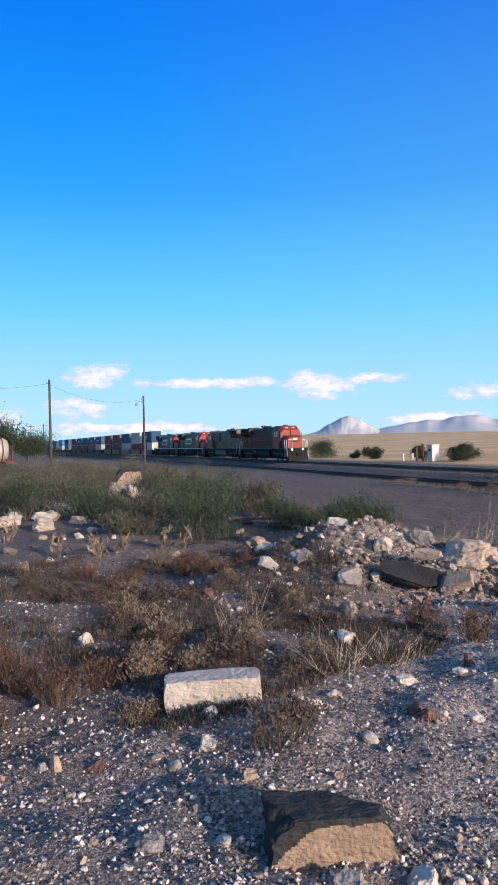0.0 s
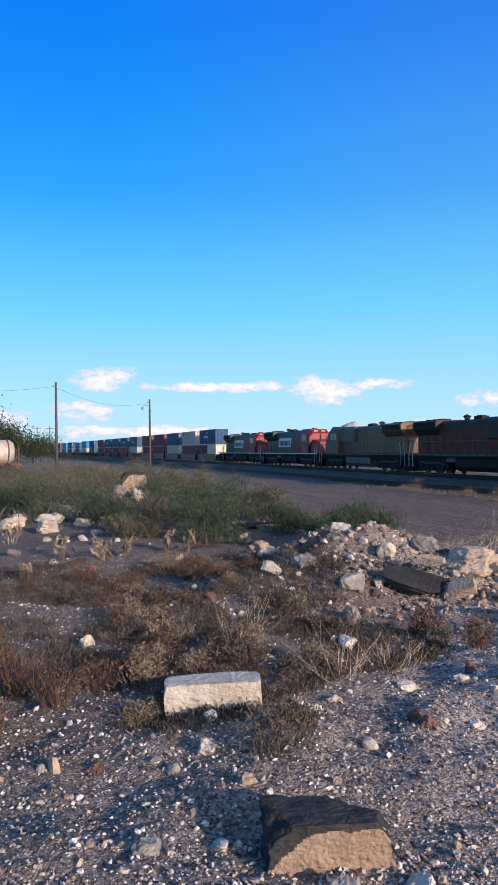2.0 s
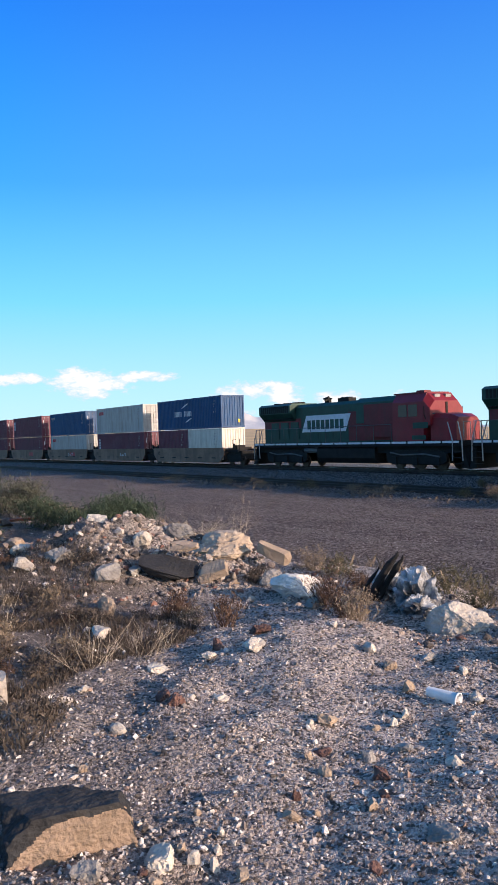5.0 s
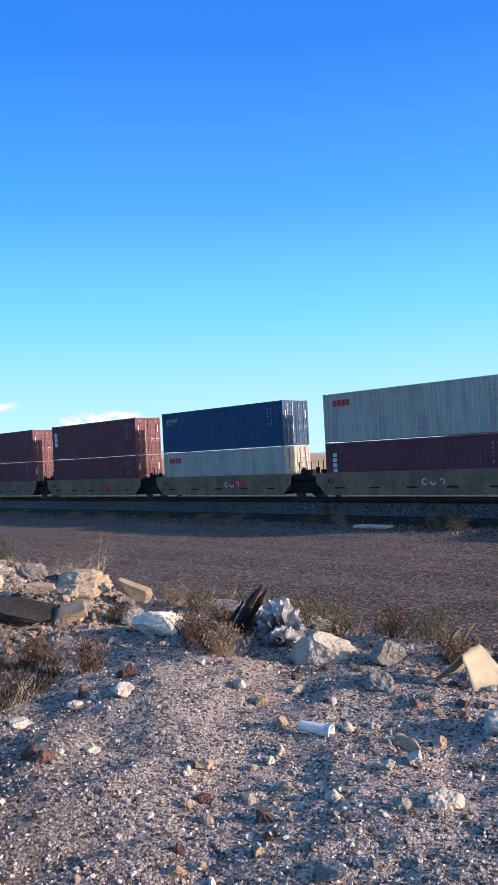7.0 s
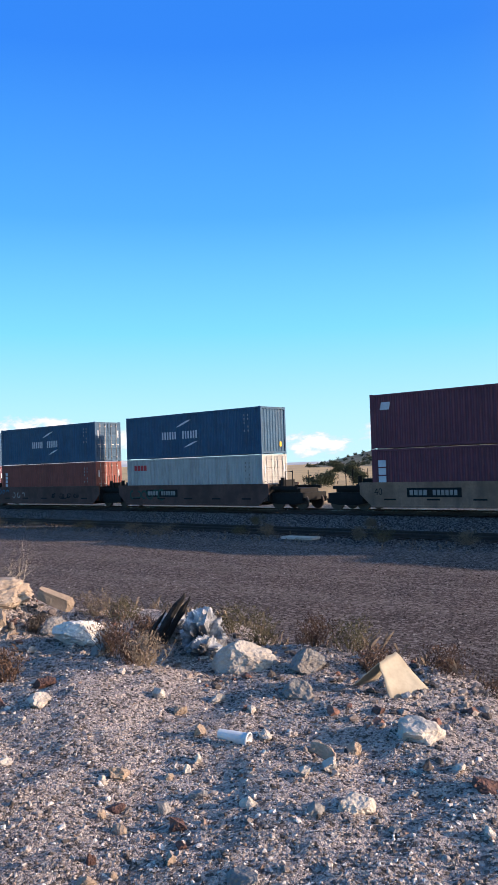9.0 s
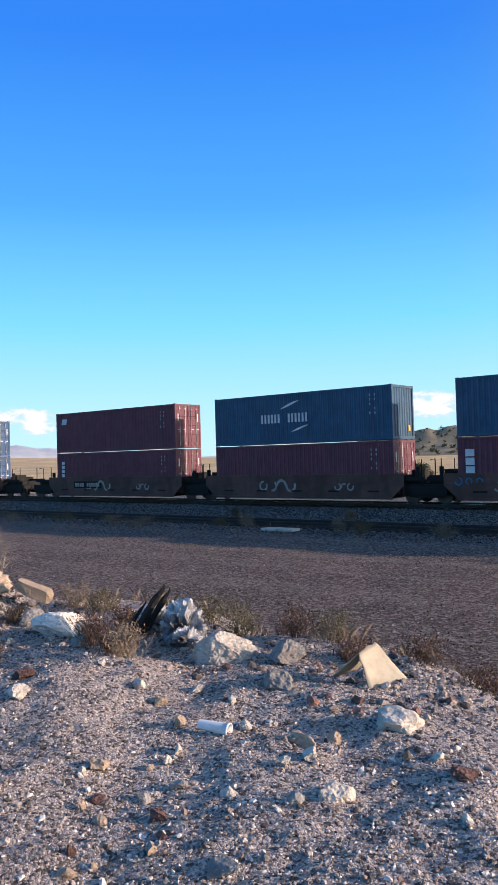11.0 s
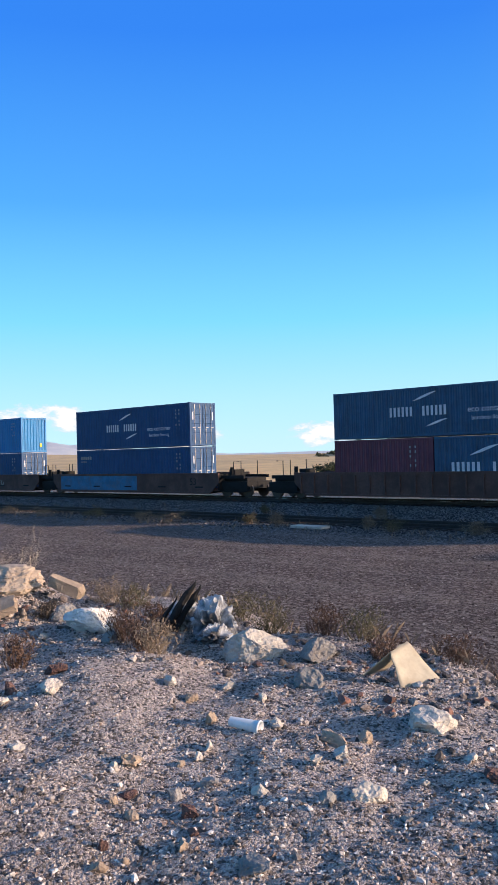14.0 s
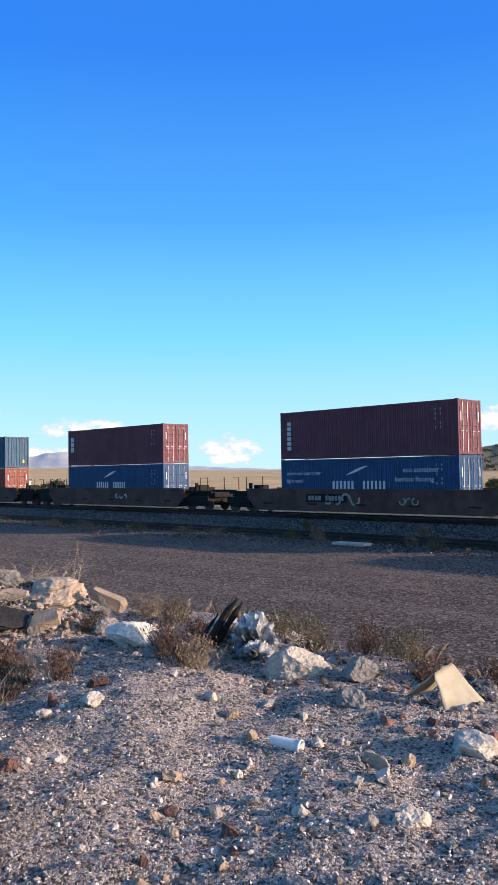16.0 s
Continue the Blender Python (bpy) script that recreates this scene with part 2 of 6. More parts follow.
GRIME = (0.03, 0.025, 0.022)
M = {
    "navy": material("navy_paint", (0.005, 0.058, 0.165), 0.5, scale=1.2, vary=0.2, dirt=(0.03, 0.05, 0.075), dirt_amount=0.2, streak=True),
    "slate": material("slate_blue_paint", (0.026, 0.09, 0.17), 0.55, scale=1.2, dirt=(0.07, 0.07, 0.07), dirt_amount=0.25, streak=True),
    "azure": material("azure_paint", (0.006, 0.175, 0.42), 0.45, scale=1.2, vary=0.15, dirt=(0.03, 0.07, 0.13), dirt_amount=0.25, streak=True),
    "maroon": material("maroon_paint", (0.14, 0.04, 0.062), 0.55, scale=1.2, vary=0.2, dirt=(0.05, 0.03, 0.03), dirt_amount=0.25, streak=True),
    "red": material("oxide_red_paint", (0.24, 0.065, 0.05), 0.55, scale=1.2, vary=0.2, dirt=(0.07, 0.03, 0.025), dirt_amount=0.25, streak=True),
    "grey": material("pale_grey_paint", (0.42, 0.42, 0.4), 0.5, scale=1.2, vary=0.1, dirt=(0.18, 0.13, 0.09), dirt_amount=0.45, streak=True),
    "cream": material("cream_paint", (0.6, 0.57, 0.5), 0.5, scale=1.2, vary=0.1, dirt=(0.25, 0.2, 0.14), dirt_amount=0.4, streak=True),
    "white": material("white_lettering", (0.62, 0.63, 0.66), 0.5, vary=0.15),
    "markred": material("red_lettering", (0.5, 0.03, 0.04), 0.5, vary=0.1),
    "dull": material("worn_lettering", (0.32, 0.3, 0.28), 0.6, vary=0.3),
    "yellow": material("yellow_decal", (0.75, 0.5, 0.05), 0.5, vary=0.1),
    "steel": material("galvanised_steel", (0.35, 0.35, 0.36), 0.45, 0.6, vary=0.2),
    "wellcar": material("well_car_tan", (0.31, 0.185, 0.125), 0.75, scale=0.8, vary=0.35, dirt=(0.09, 0.06, 0.05), dirt_amount=0.5, streak=True),
    "wellrust": material("well_car_brown", (0.13, 0.066, 0.052), 0.75, scale=0.8, vary=0.4, dirt=(0.06, 0.035, 0.03), dirt_amount=0.5, streak=True),
    "patch": material("blue_patch_paint", (0.03, 0.16, 0.3), 0.6, scale=1.5, vary=0.3, dirt=(0.12, 0.1, 0.09), dirt_amount=0.4),
    "under": material("greasy_black_steel", (0.012, 0.011, 0.011), 0.8, vary=0.4, scale=2.0),
    "tyre": material("wheel_steel", (0.09, 0.075, 0.065), 0.5, 0.5, vary=0.3),
    "orange": material("loco_orange", (0.27, 0.033, 0.018), 0.5, scale=1.5, vary=0.25, dirt=(0.12, 0.04, 0.025), dirt_amount=0.55, streak=True),
    "locodark": material("loco_dark_green", (0.03, 0.028, 0.025), 0.6, scale=1.5, vary=0.35, dirt=(0.09, 0.04, 0.03), dirt_amount=0.5, streak=True),
    "locobrown": material("loco_weathered_orange", (0.17, 0.03, 0.02), 0.65, scale=0.9, vary=0.5, dirt=(0.045, 0.026, 0.024), dirt_amount=0.6, streak=True),
    "armour": material("loco_yellow", (0.18, 0.11, 0.062), 0.55, scale=1.5, vary=0.35, dirt=(0.1, 0.06, 0.04), dirt_amount=0.5, streak=True),
    "harbor": material("loco_grey", (0.11, 0.115, 0.12), 0.6, scale=1.5, vary=0.25, dirt=GRIME, dirt_amount=0.6),
    "fgreen": material("loco_green", (0.012, 0.06, 0.045), 0.5, scale=1.5, vary=0.25, dirt=GRIME, dirt_amount=0.4, streak=True),
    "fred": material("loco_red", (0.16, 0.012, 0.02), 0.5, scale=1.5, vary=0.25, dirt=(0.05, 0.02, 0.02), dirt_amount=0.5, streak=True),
    # lighter copy of the red above, with the sunlight put into its colour
    "fredlit": material("loco_red_lit_copy", (0.22, 0.015, 0.024), 0.45, scale=1.5, vary=0.2, dirt=(0.12, 0.03, 0.03), dirt_amount=0.3),
    "glass": material("dark_window_glass", (0.02, 0.025, 0.03), 0.08, vary=0.1),
    "rail": material("rail_steel", (0.045, 0.034, 0.03), 0.6, 0.1, vary=0.3, scale=5),
    "railtop": material("polished_rail_head", (0.55, 0.52, 0.5), 0.25, 0.9, vary=0.1),
    "tie": material("creosoted_tie", (0.05, 0.042, 0.038), 0.9, vary=0.5, scale=4, rand=0.3),
    "wood": material("weathered_pole_wood", (0.1, 0.09, 0.085), 0.85, vary=0.4, scale=5, bump=0.5, bump_scale=30),
    "black": material("charred_wood", (0.018, 0.016, 0.016), 0.75, vary=0.4, scale=6, bump=0.8, bump_scale=25),
    "wire": material("cable", (0.03, 0.03, 0.032), 0.6),
    "pale": material("pale_limestone", (0.56, 0.5, 0.43), 0.9, scale=7, vary=0.25, dirt=(0.3, 0.23, 0.17), dirt_amount=0.45, bump=0.7, bump_scale=28, rand=0.12),
    "greyrock": material("grey_stone", (0.3, 0.28, 0.26), 0.9, scale=7, vary=0.3, dirt=(0.17, 0.14, 0.12), dirt_amount=0.5, bump=0.7, bump_scale=28, rand=0.15),
    "tan": material("tan_sandstone", (0.42, 0.32, 0.235), 0.9, scale=7, vary=0.3, dirt=(0.25, 0.185, 0.135), dirt_amount=0.5, bump=0.7, bump_scale=28, rand=0.12),
    "rust": material("red_brown_cinder", (0.16, 0.09, 0.075), 0.95, scale=9, vary=0.4, dirt=(0.08, 0.04, 0.03), dirt_amount=0.5, bump=1.0, bump_scale=40, rand=0.2),
    "brownstone": material("brown_broken_stone", (0.34, 0.245, 0.175), 0.9, scale=9, vary=0.3, dirt=(0.2, 0.15, 0.11), dirt_amount=0.5, bump=0.8, bump_scale=40),
    "chalk": material("white_chalk_stone", (0.74, 0.69, 0.64), 0.9, scale=6, vary=0.15, dirt=(0.42, 0.36, 0.3), dirt_amount=0.3, bump=0.8, bump_scale=24),
    "buff": material("buff_limestone", (0.5, 0.4, 0.31), 0.9, scale=6, vary=0.25, dirt=(0.3, 0.22, 0.16), dirt_amount=0.5, bump=0.9, bump_scale=22),
    "basalt": material("dark_weathered_stone", (0.032, 0.033, 0.037), 0.85, scale=6, vary=0.4, dirt=(0.1, 0.09, 0.08), dirt_amount=0.35, bump=0.8, bump_scale=24, rand=0.15),
    "drystem": material("dry_stems", (0.24, 0.185, 0.135), 0.9, scale=12, vary=0.35, rand=0.25),
    "palestem": material("bleached_stems", (0.5, 0.43, 0.34), 0.85, scale=12, vary=0.25, rand=0.2),
    "redweed": material("rust_brown_weed", (0.115, 0.07, 0.05), 0.9, scale=12, vary=0.35, rand=0.35),
    "brownweed": material("dead_brown_weed", (0.1, 0.08, 0.066), 0.9, scale=12, vary=0.35, rand=0.4),
    "olive": material("olive_brown_weed", (0.115, 0.1, 0.058), 0.9, scale=12, vary=0.35, rand=0.4),
    "strawweed": material("straw_brown_weed", (0.2, 0.155, 0.11), 0.9, scale=12, vary=0.35, rand=0.35),
    "green": material("grey_green_leaves", (0.05, 0.072, 0.042), 0.85, scale=9, vary=0.3, rand=0.35),
    "sage": material("sage_leaves", (0.1, 0.1, 0.072), 0.9, scale=9, vary=0.3, rand=0.35),
    "leaf": material("dark_tree_leaves", (0.035, 0.05, 0.025), 0.8, scale=5, vary=0.3, rand=0.4),
    "juniper": material("juniper_green", (0.05, 0.06, 0.035), 0.9, scale=3, vary=0.3, rand=0.4),
    "hill": material("scrub_hillside", (0.3, 0.24, 0.15), 0.95, scale=0.05, vary=0.3, dirt=(0.11, 0.11, 0.06), dirt_amount=0.6),
    # distance haze is mixed into this colour as a pale, bluish tint
    "mesa": material("haze_tinted_mesa_slope", (0.6, 0.58, 0.56), 0.95, scale=0.004, vary=0.1, second=(0.44, 0.46, 0.5)),
    "tarp": material("cream_torn_plastic", (0.46, 0.4, 0.3), 0.6, scale=4, vary=0.2, dirt=(0.3, 0.22, 0.13), dirt_amount=0.5),
    "pvc": material("pvc_pipe", (0.72, 0.73, 0.74), 0.4, scale=4, vary=0.1, dirt=(0.4, 0.35, 0.28), dirt_amount=0.3),
    "bag": material("crumpled_sheet", (0.55, 0.56, 0.58), 0.5, scale=5, vary=0.3, second=(0.1, 0.1, 0.105), dirt=(0.02, 0.02, 0.022), dirt_amount=1.0),
    "tank": material("dusty_white_tank", (0.5, 0.47, 0.43), 0.5, 0.2, scale=1.5, vary=0.2, dirt=(0.28, 0.14, 0.08), dirt_amount=0.5),
    "rusty": material("rusty_frame", (0.15, 0.06, 0.04), 0.85, scale=4, vary=0.4),
    "cabinet": material("cabinet_paint", (0.6, 0.58, 0.54), 0.5, scale=3, vary=0.1),
    "lamp": None,
}
lamp = bpy.data.materials.new("headlight_glow")
lamp.use_nodes = True
lamp.node_tree.nodes["Principled BSDF"].inputs["Emission Color"].default_value = (1, 0.75, 0.45, 1)
lamp.node_tree.nodes["Principled BSDF"].inputs["Emission Strength"].default_value = 4
M["lamp"] = lamp


def stone_mix(name, stops, rough=0.9):
    """Each loose stone takes one colour of a mix."""
    m = bpy.data.materials.new(name)
    m.use_nodes = True
    nt = m.node_tree
    b = nt.nodes["Principled BSDF"]
    geo = nt.nodes.new("ShaderNodeNewGeometry")
    mix = nt.nodes.new("ShaderNodeValToRGB")
    mix.color_ramp.interpolation = "CONSTANT"
    while len(mix.color_ramp.elements) < len(stops):
        mix.color_ramp.elements.new(0.5)
    for e, (p, c) in zip(mix.color_ramp.elements, stops):
        e.position, e.color = p, (*c, 1)
    nt.links.new(geo.outputs["Random Per Island"], mix.inputs[0])
    t = nt.nodes.new("ShaderNodeTexCoord")
    n = N(nt, "ShaderNodeTexNoise", Scale=70.0, Detail=4.0)
    nt.links.new(t.outputs["Object"], n.inputs["Vector"])
    col = mixc(nt, ramp(nt, n.outputs["Fac"], 0.35, 0.7), mix.outputs[0], mixc(nt, 1.0, mix.outputs[0], (0.62, 0.58, 0.55), "MULTIPLY"))
    nt.links.new(col, b.inputs["Base Color"])
    b.inputs["Roughness"].default_value = rough
    b.inputs["Specular IOR Level"].default_value = 0.2
    bp = N(nt, "ShaderNodeBump", Strength=0.6, Distance=0.01)
    nt.links.new(n.outputs["Fac"], bp.inputs["Height"])
    nt.links.new(bp.outputs[0], b.inputs["Normal"])
    return m


M["grit"] = stone_mix("mixed_grit", [(0.0, (0.09, 0.08, 0.076)), (0.18, (0.24, 0.21, 0.195)), (0.36, (0.42, 0.37, 0.34)), (0.6, (0.56, 0.5, 0.46)), (0.76, (0.74, 0.69, 0.65)), (0.95, (0.34, 0.24, 0.19))])
M["debris"] = stone_mix("mixed_rubble", [(0.0, (0.1, 0.088, 0.082)), (0.3, (0.24, 0.2, 0.18)), (0.58, (0.38, 0.32, 0.28)), (0.8, (0.56, 0.5, 0.45)), (0.92, (0.26, 0.14, 0.11))])
M["darkpebble"] = stone_mix("road_chippings", [(0.0, (0.05, 0.04, 0.037)), (0.35, (0.11, 0.085, 0.075)), (0.62, (0.2, 0.16, 0.14)), (0.84, (0.36, 0.31, 0.28)), (0.95, (0.58, 0.53, 0.49))])
M["ballast"] = stone_mix("ballast_mix", [(0.0, (0.035, 0.034, 0.036)), (0.3, (0.09, 0.087, 0.09)), (0.65, (0.16, 0.155, 0.155)), (0.9, (0.27, 0.26, 0.26))])


def ground_material():
    m = bpy.data.materials.new("ground")
    m.use_nodes = True
    nt = m.node_tree
    b = nt.nodes["Principled BSDF"]
    t = nt.nodes.new("ShaderNodeTexCoord")
    vec = t.outputs["Object"]
    sp = nt.nodes.new("ShaderNodeSeparateXYZ")
    nt.links.new(vec, sp.inputs[0])

    def noise_(scale, detail=5.0, rough=0.6):
        n = N(nt, "ShaderNodeTexNoise", Scale=scale, Detail=detail, Roughness=rough)
        nt.links.new(vec, n.inputs["Vector"])
        return n.outputs["Fac"]

    broad, mid, fine, grit = noise_(0.35), noise_(2.3), noise_(14.0, 6.0, 0.7), noise_(60.0, 4.0, 0.7)
    y = mth(nt, "ADD", sp.outputs[1], mth(nt, "MULTIPLY", mth(nt, "SUBTRACT", mid, 0.5), 1.6))
    y = mth(nt, "ADD", y, mth(nt, "MULTIPLY", mth(nt, "SUBTRACT", broad, 0.5), 2.5))
    def cells(scale, rnd=1.0):
        n = N(nt, "ShaderNodeTexVoronoi", Scale=scale, Randomness=rnd)
        nt.links.new(vec, n.inputs["Vector"])
        s2 = nt.nodes.new("ShaderNodeSeparateColor")
        nt.links.new(n.outputs["Color"], s2.inputs[0])
        return s2.outputs[0], n.outputs["Distance"]

    c1, d1 = cells(55.0)
    c2, d2 = cells(130.0)
    c3, d3 = cells(16.0)
    # chalky dirt of the bench, thick with pale chips
    dirt = mixc(nt, ramp(nt, mid, 0.35, 0.65), (0.5, 0.42, 0.38), (0.29, 0.245, 0.225))
    dirt = mixc(nt, mth(nt, "MULTIPLY", ramp(nt, c2, 0.45, 0.95), 0.8), dirt, (0.74, 0.65, 0.6))
    dirt = mixc(nt, mth(nt, "MULTIPLY", ramp(nt, c1, 0.7, 0.95), 0.85), dirt, (0.74, 0.62, 0.54))
    dirt = mixc(nt, mth(nt, "MULTIPLY", ramp(nt, c1, 0.38, 0.12), 0.85), dirt, (0.075, 0.064, 0.058))
    # dark humus where the weeds have died back
    w1 = mth(nt, "ADD", mth(nt, "ADD", sp.outputs[0], mth(nt, "MULTIPLY", sp.outputs[1], 0.45)), mth(nt, "MULTIPLY", mth(nt, "SUBTRACT", mid, 0.5), 3.0))
    w2 = mth(nt, "ADD", mth(nt, "ADD", sp.outputs[1], mth(nt, "MULTIPLY", sp.outputs[0], 0.12)), mth(nt, "MULTIPLY", mth(nt, "SUBTRACT", broad, 0.5), 3.0))
    soil = mth(nt, "MULTIPLY", ramp(nt, w1, -4.2, -5.2), ramp(nt, w2, 3.2, 2.0))
    soil = mth(nt, "MULTIPLY", soil, ramp(nt, mth(nt, "ADD", fine, mth(nt, "MULTIPLY", mid, 0.8)), 1.3, 0.9))
    dirt = mixc(nt, mth(nt, "MULTIPLY", soil, 0.6), dirt, (0.12, 0.1, 0.09))
    # patchy darker dirt between the weeds and the boulder
    w3 = mth(nt, "ADD", mth(nt, "ADD", sp.outputs[1], mth(nt, "MULTIPLY", sp.outputs[0], 0.4)), mth(nt, "MULTIPLY", mth(nt, "SUBTRACT", mid, 0.5), 2.2))
    dark_dirt = mth(nt, "MULTIPLY", ramp(nt, w3, 0.7, -0.5), ramp(nt, fine, 0.75, 0.4))
    dirt = mixc(nt, mth(nt, "MULTIPLY", dark_dirt, 0.65), dirt, (0.13, 0.11, 0.1))
    # brown cinder road
    road = mixc(nt, ramp(nt, broad, 0.35, 0.65), (0.115, 0.084, 0.074), (0.075, 0.056, 0.05))
    ruts = N(nt, "ShaderNodeTexNoise", Scale=1.0, Detail=4.0)
    mp = nt.nodes.new("ShaderNodeMapping")
    mp.inputs["Scale"].default_value = (0.03, 0.8, 1)
    nt.links.new(vec, mp.inputs[0])
    nt.links.new(mp.outputs[0], ruts.inputs["Vector"])
    road = mixc(nt, mth(nt, "MULTIPLY", ramp(nt, ruts.outputs["Fac"], 0.5, 0.66), 0.55), road, (0.18, 0.15, 0.135))
    road = mixc(nt, mth(nt, "MULTIPLY", ramp(nt, c3, 0.55, 0.95), 0.8), road, (0.34, 0.29, 0.265))
    road = mixc(nt, mth(nt, "MULTIPLY", ramp(nt, c3, 0.4, 0.1), 0.7), road, (0.04, 0.033, 0.032))
    road = mixc(nt, mth(nt, "MULTIPLY", ramp(nt, c1, 0.8, 0.97), 0.7), road, (0.36, 0.32, 0.29))
    bal = mixc(nt, ramp(nt, c3, 0.2, 1.0), (0.035, 0.034, 0.036), (0.24, 0.23, 0.23))
    plain = mixc(nt, ramp(nt, noise_(0.02), 0.4, 0.6), (0.68, 0.47, 0.24), (0.52, 0.36, 0.2))
    plain = mixc(nt, mth(nt, "MULTIPLY", ramp(nt, noise_(0.3), 0.5, 0.65), 0.35), plain, (0.3, 0.24, 0.13))
    col = mixc(nt, ramp(nt, y, 6.2, 7.6), dirt, road)
    col = mixc(nt, ramp(nt, y, 26.0, 28.0), col, bal)
    col = mixc(nt, ramp(nt, y, 52.0, 60.0), col, plain)
    nt.links.new(col, b.inputs["Base Color"])
    b.inputs["Roughness"].default_value = 0.95
    b.inputs["Specular IOR Level"].default_value = 0.15
    h = mth(nt, "SUBTRACT", mth(nt, "ADD", mth(nt, "MULTIPLY", fine, 0.8), mth(nt, "MULTIPLY", grit, 0.3)), mth(nt, "ADD", mth(nt, "MULTIPLY", d1, 0.5), mth(nt, "MULTIPLY", d2, 0.25)))
    bp = N(nt, "ShaderNodeBump", Strength=1.0, Distance=0.05)
    nt.links.new(h, bp.inputs["Height"])
    nt.links.new(bp.outputs[0], b.inputs["Normal"])
    return m


# ---- mesh helpers ----


class Geo:
    def __init__(self):
        self.v, self.f = [], []

    def add(self, verts, faces):
        o = len(self.v)
        self.v += [tuple(p) for p in verts]
        self.f += [tuple(o + i for i in f) for f in faces]
        return self

    def box(self, x0, x1, y0, y1, z0, z1):
        v = [(x, y, z) for z in (z0, z1) for y in (y0, y1) for x in (x0, x1)]
        return self.add(v, [(0, 2, 3, 1), (4, 5, 7, 6), (0, 1, 5, 4), (2, 6, 7, 3), (0, 4, 6, 2), (1, 3, 7, 5)])

    def prism(self, outline, y0, y1):
        """outline: x, z pairs, counter-clockwise seen from -y."""
        n = len(outline)
        v = [(x, y0, z) for x, z in outline] + [(x, y1, z) for x, z in outline]
        return self.add(v, [tuple(range(n)), tuple(range(2 * n - 1, n - 1, -1))] + [(i, i + n, (i + 1) % n + n, (i + 1) % n) for i in range(n)])

    def loft(self, rings):
        """Closed rings of equal length, capped at both ends."""
        n = len(rings[0])
        o = [p for r in rings for p in r]
        f = [(k * n + i, k * n + (i + 1) % n, (k + 1) * n + (i + 1) % n, (k + 1) * n + i) for k in range(len(rings) - 1) for i in range(n)]
        f += [tuple(range(n - 1, -1, -1)), tuple(range((len(rings) - 1) * n, len(rings) * n))]
        return self.add(o, f)

    def tube(self, pts, r, seg=6, r_end=None):
        pts = [Vector(p) for p in pts]
        rings = []
        for k, p in enumerate(pts):
            d = (pts[min(k + 1, len(pts) - 1)] - pts[max(k - 1, 0)]).normalized()
            u = d.orthogonal().normalized()
            w = d.cross(u)
            rr = r if r_end is None else r + (r_end - r) * k / (len(pts) - 1)
            rings.append([p + rr * (math.cos(a) * u + math.sin(a) * w) for a in (2 * math.pi * j / seg for j in range(seg))])
        return self.loft(rings)

    def mesh(self, name, mat, smooth=False):
        me = bpy.data.meshes.new(name)
        me.from_pydata(self.v, [], self.f)
        me.validate()
        if smooth:
            me.shade_smooth()
        if mat:
            me.materials.append(mat)
        return me


def bevelled(me, width, segments=1):
    b = bmesh.new()
    b.from_mesh(me)
    bmesh.ops.remove_doubles(b, verts=b.verts, dist=1e-5)
    bmesh.ops.bevel(b, geom=[e for e in b.edges if len(e.link_faces) == 2 and e.calc_face_angle(0) > 0.5], offset=width, segments=segments, affect="EDGES", clamp_overlap=True)
    b.to_mesh(me)
    b.free()
    return me


def part(name, geo, mat, parent, label="", smooth=False, bevel=0.0):
    me = geo if isinstance(geo, bpy.types.Mesh) else geo.mesh(name, mat, smooth)
    if bevel:
        bevelled(me, bevel)
    ob = new(name, me)
    ob.parent = parent
    if label:
        ob["label"] = label
    return ob


def root(name, label, category, group="", kind="", at=(0, 0, 0)):
    ob = new(name)
    ob.location = at
    return tagged(ob, label, category, group, kind)


# ---- the land ----
RAIL_Z, SIDING_Y, SIDING_Z = -0.1, 30.9, -0.68
CURVE = 1.23e-4


def track_y(x):
    return 36.72 - CURVE * min(0.0, x + 30.0) ** 2 if x > -900 else 36.72 - CURVE * 870.0**2 + (x + 900) * 2 * CURVE * 870


def track_turn(x):
    return math.degrees(math.atan(-2 * CURVE * min(0.0, max(x, -900) + 30.0)))


def sm(a, b, v):
    t = min(1.0, max(0.0, (v - a) / (b - a)))
    return t * t * (3 - 2 * t)


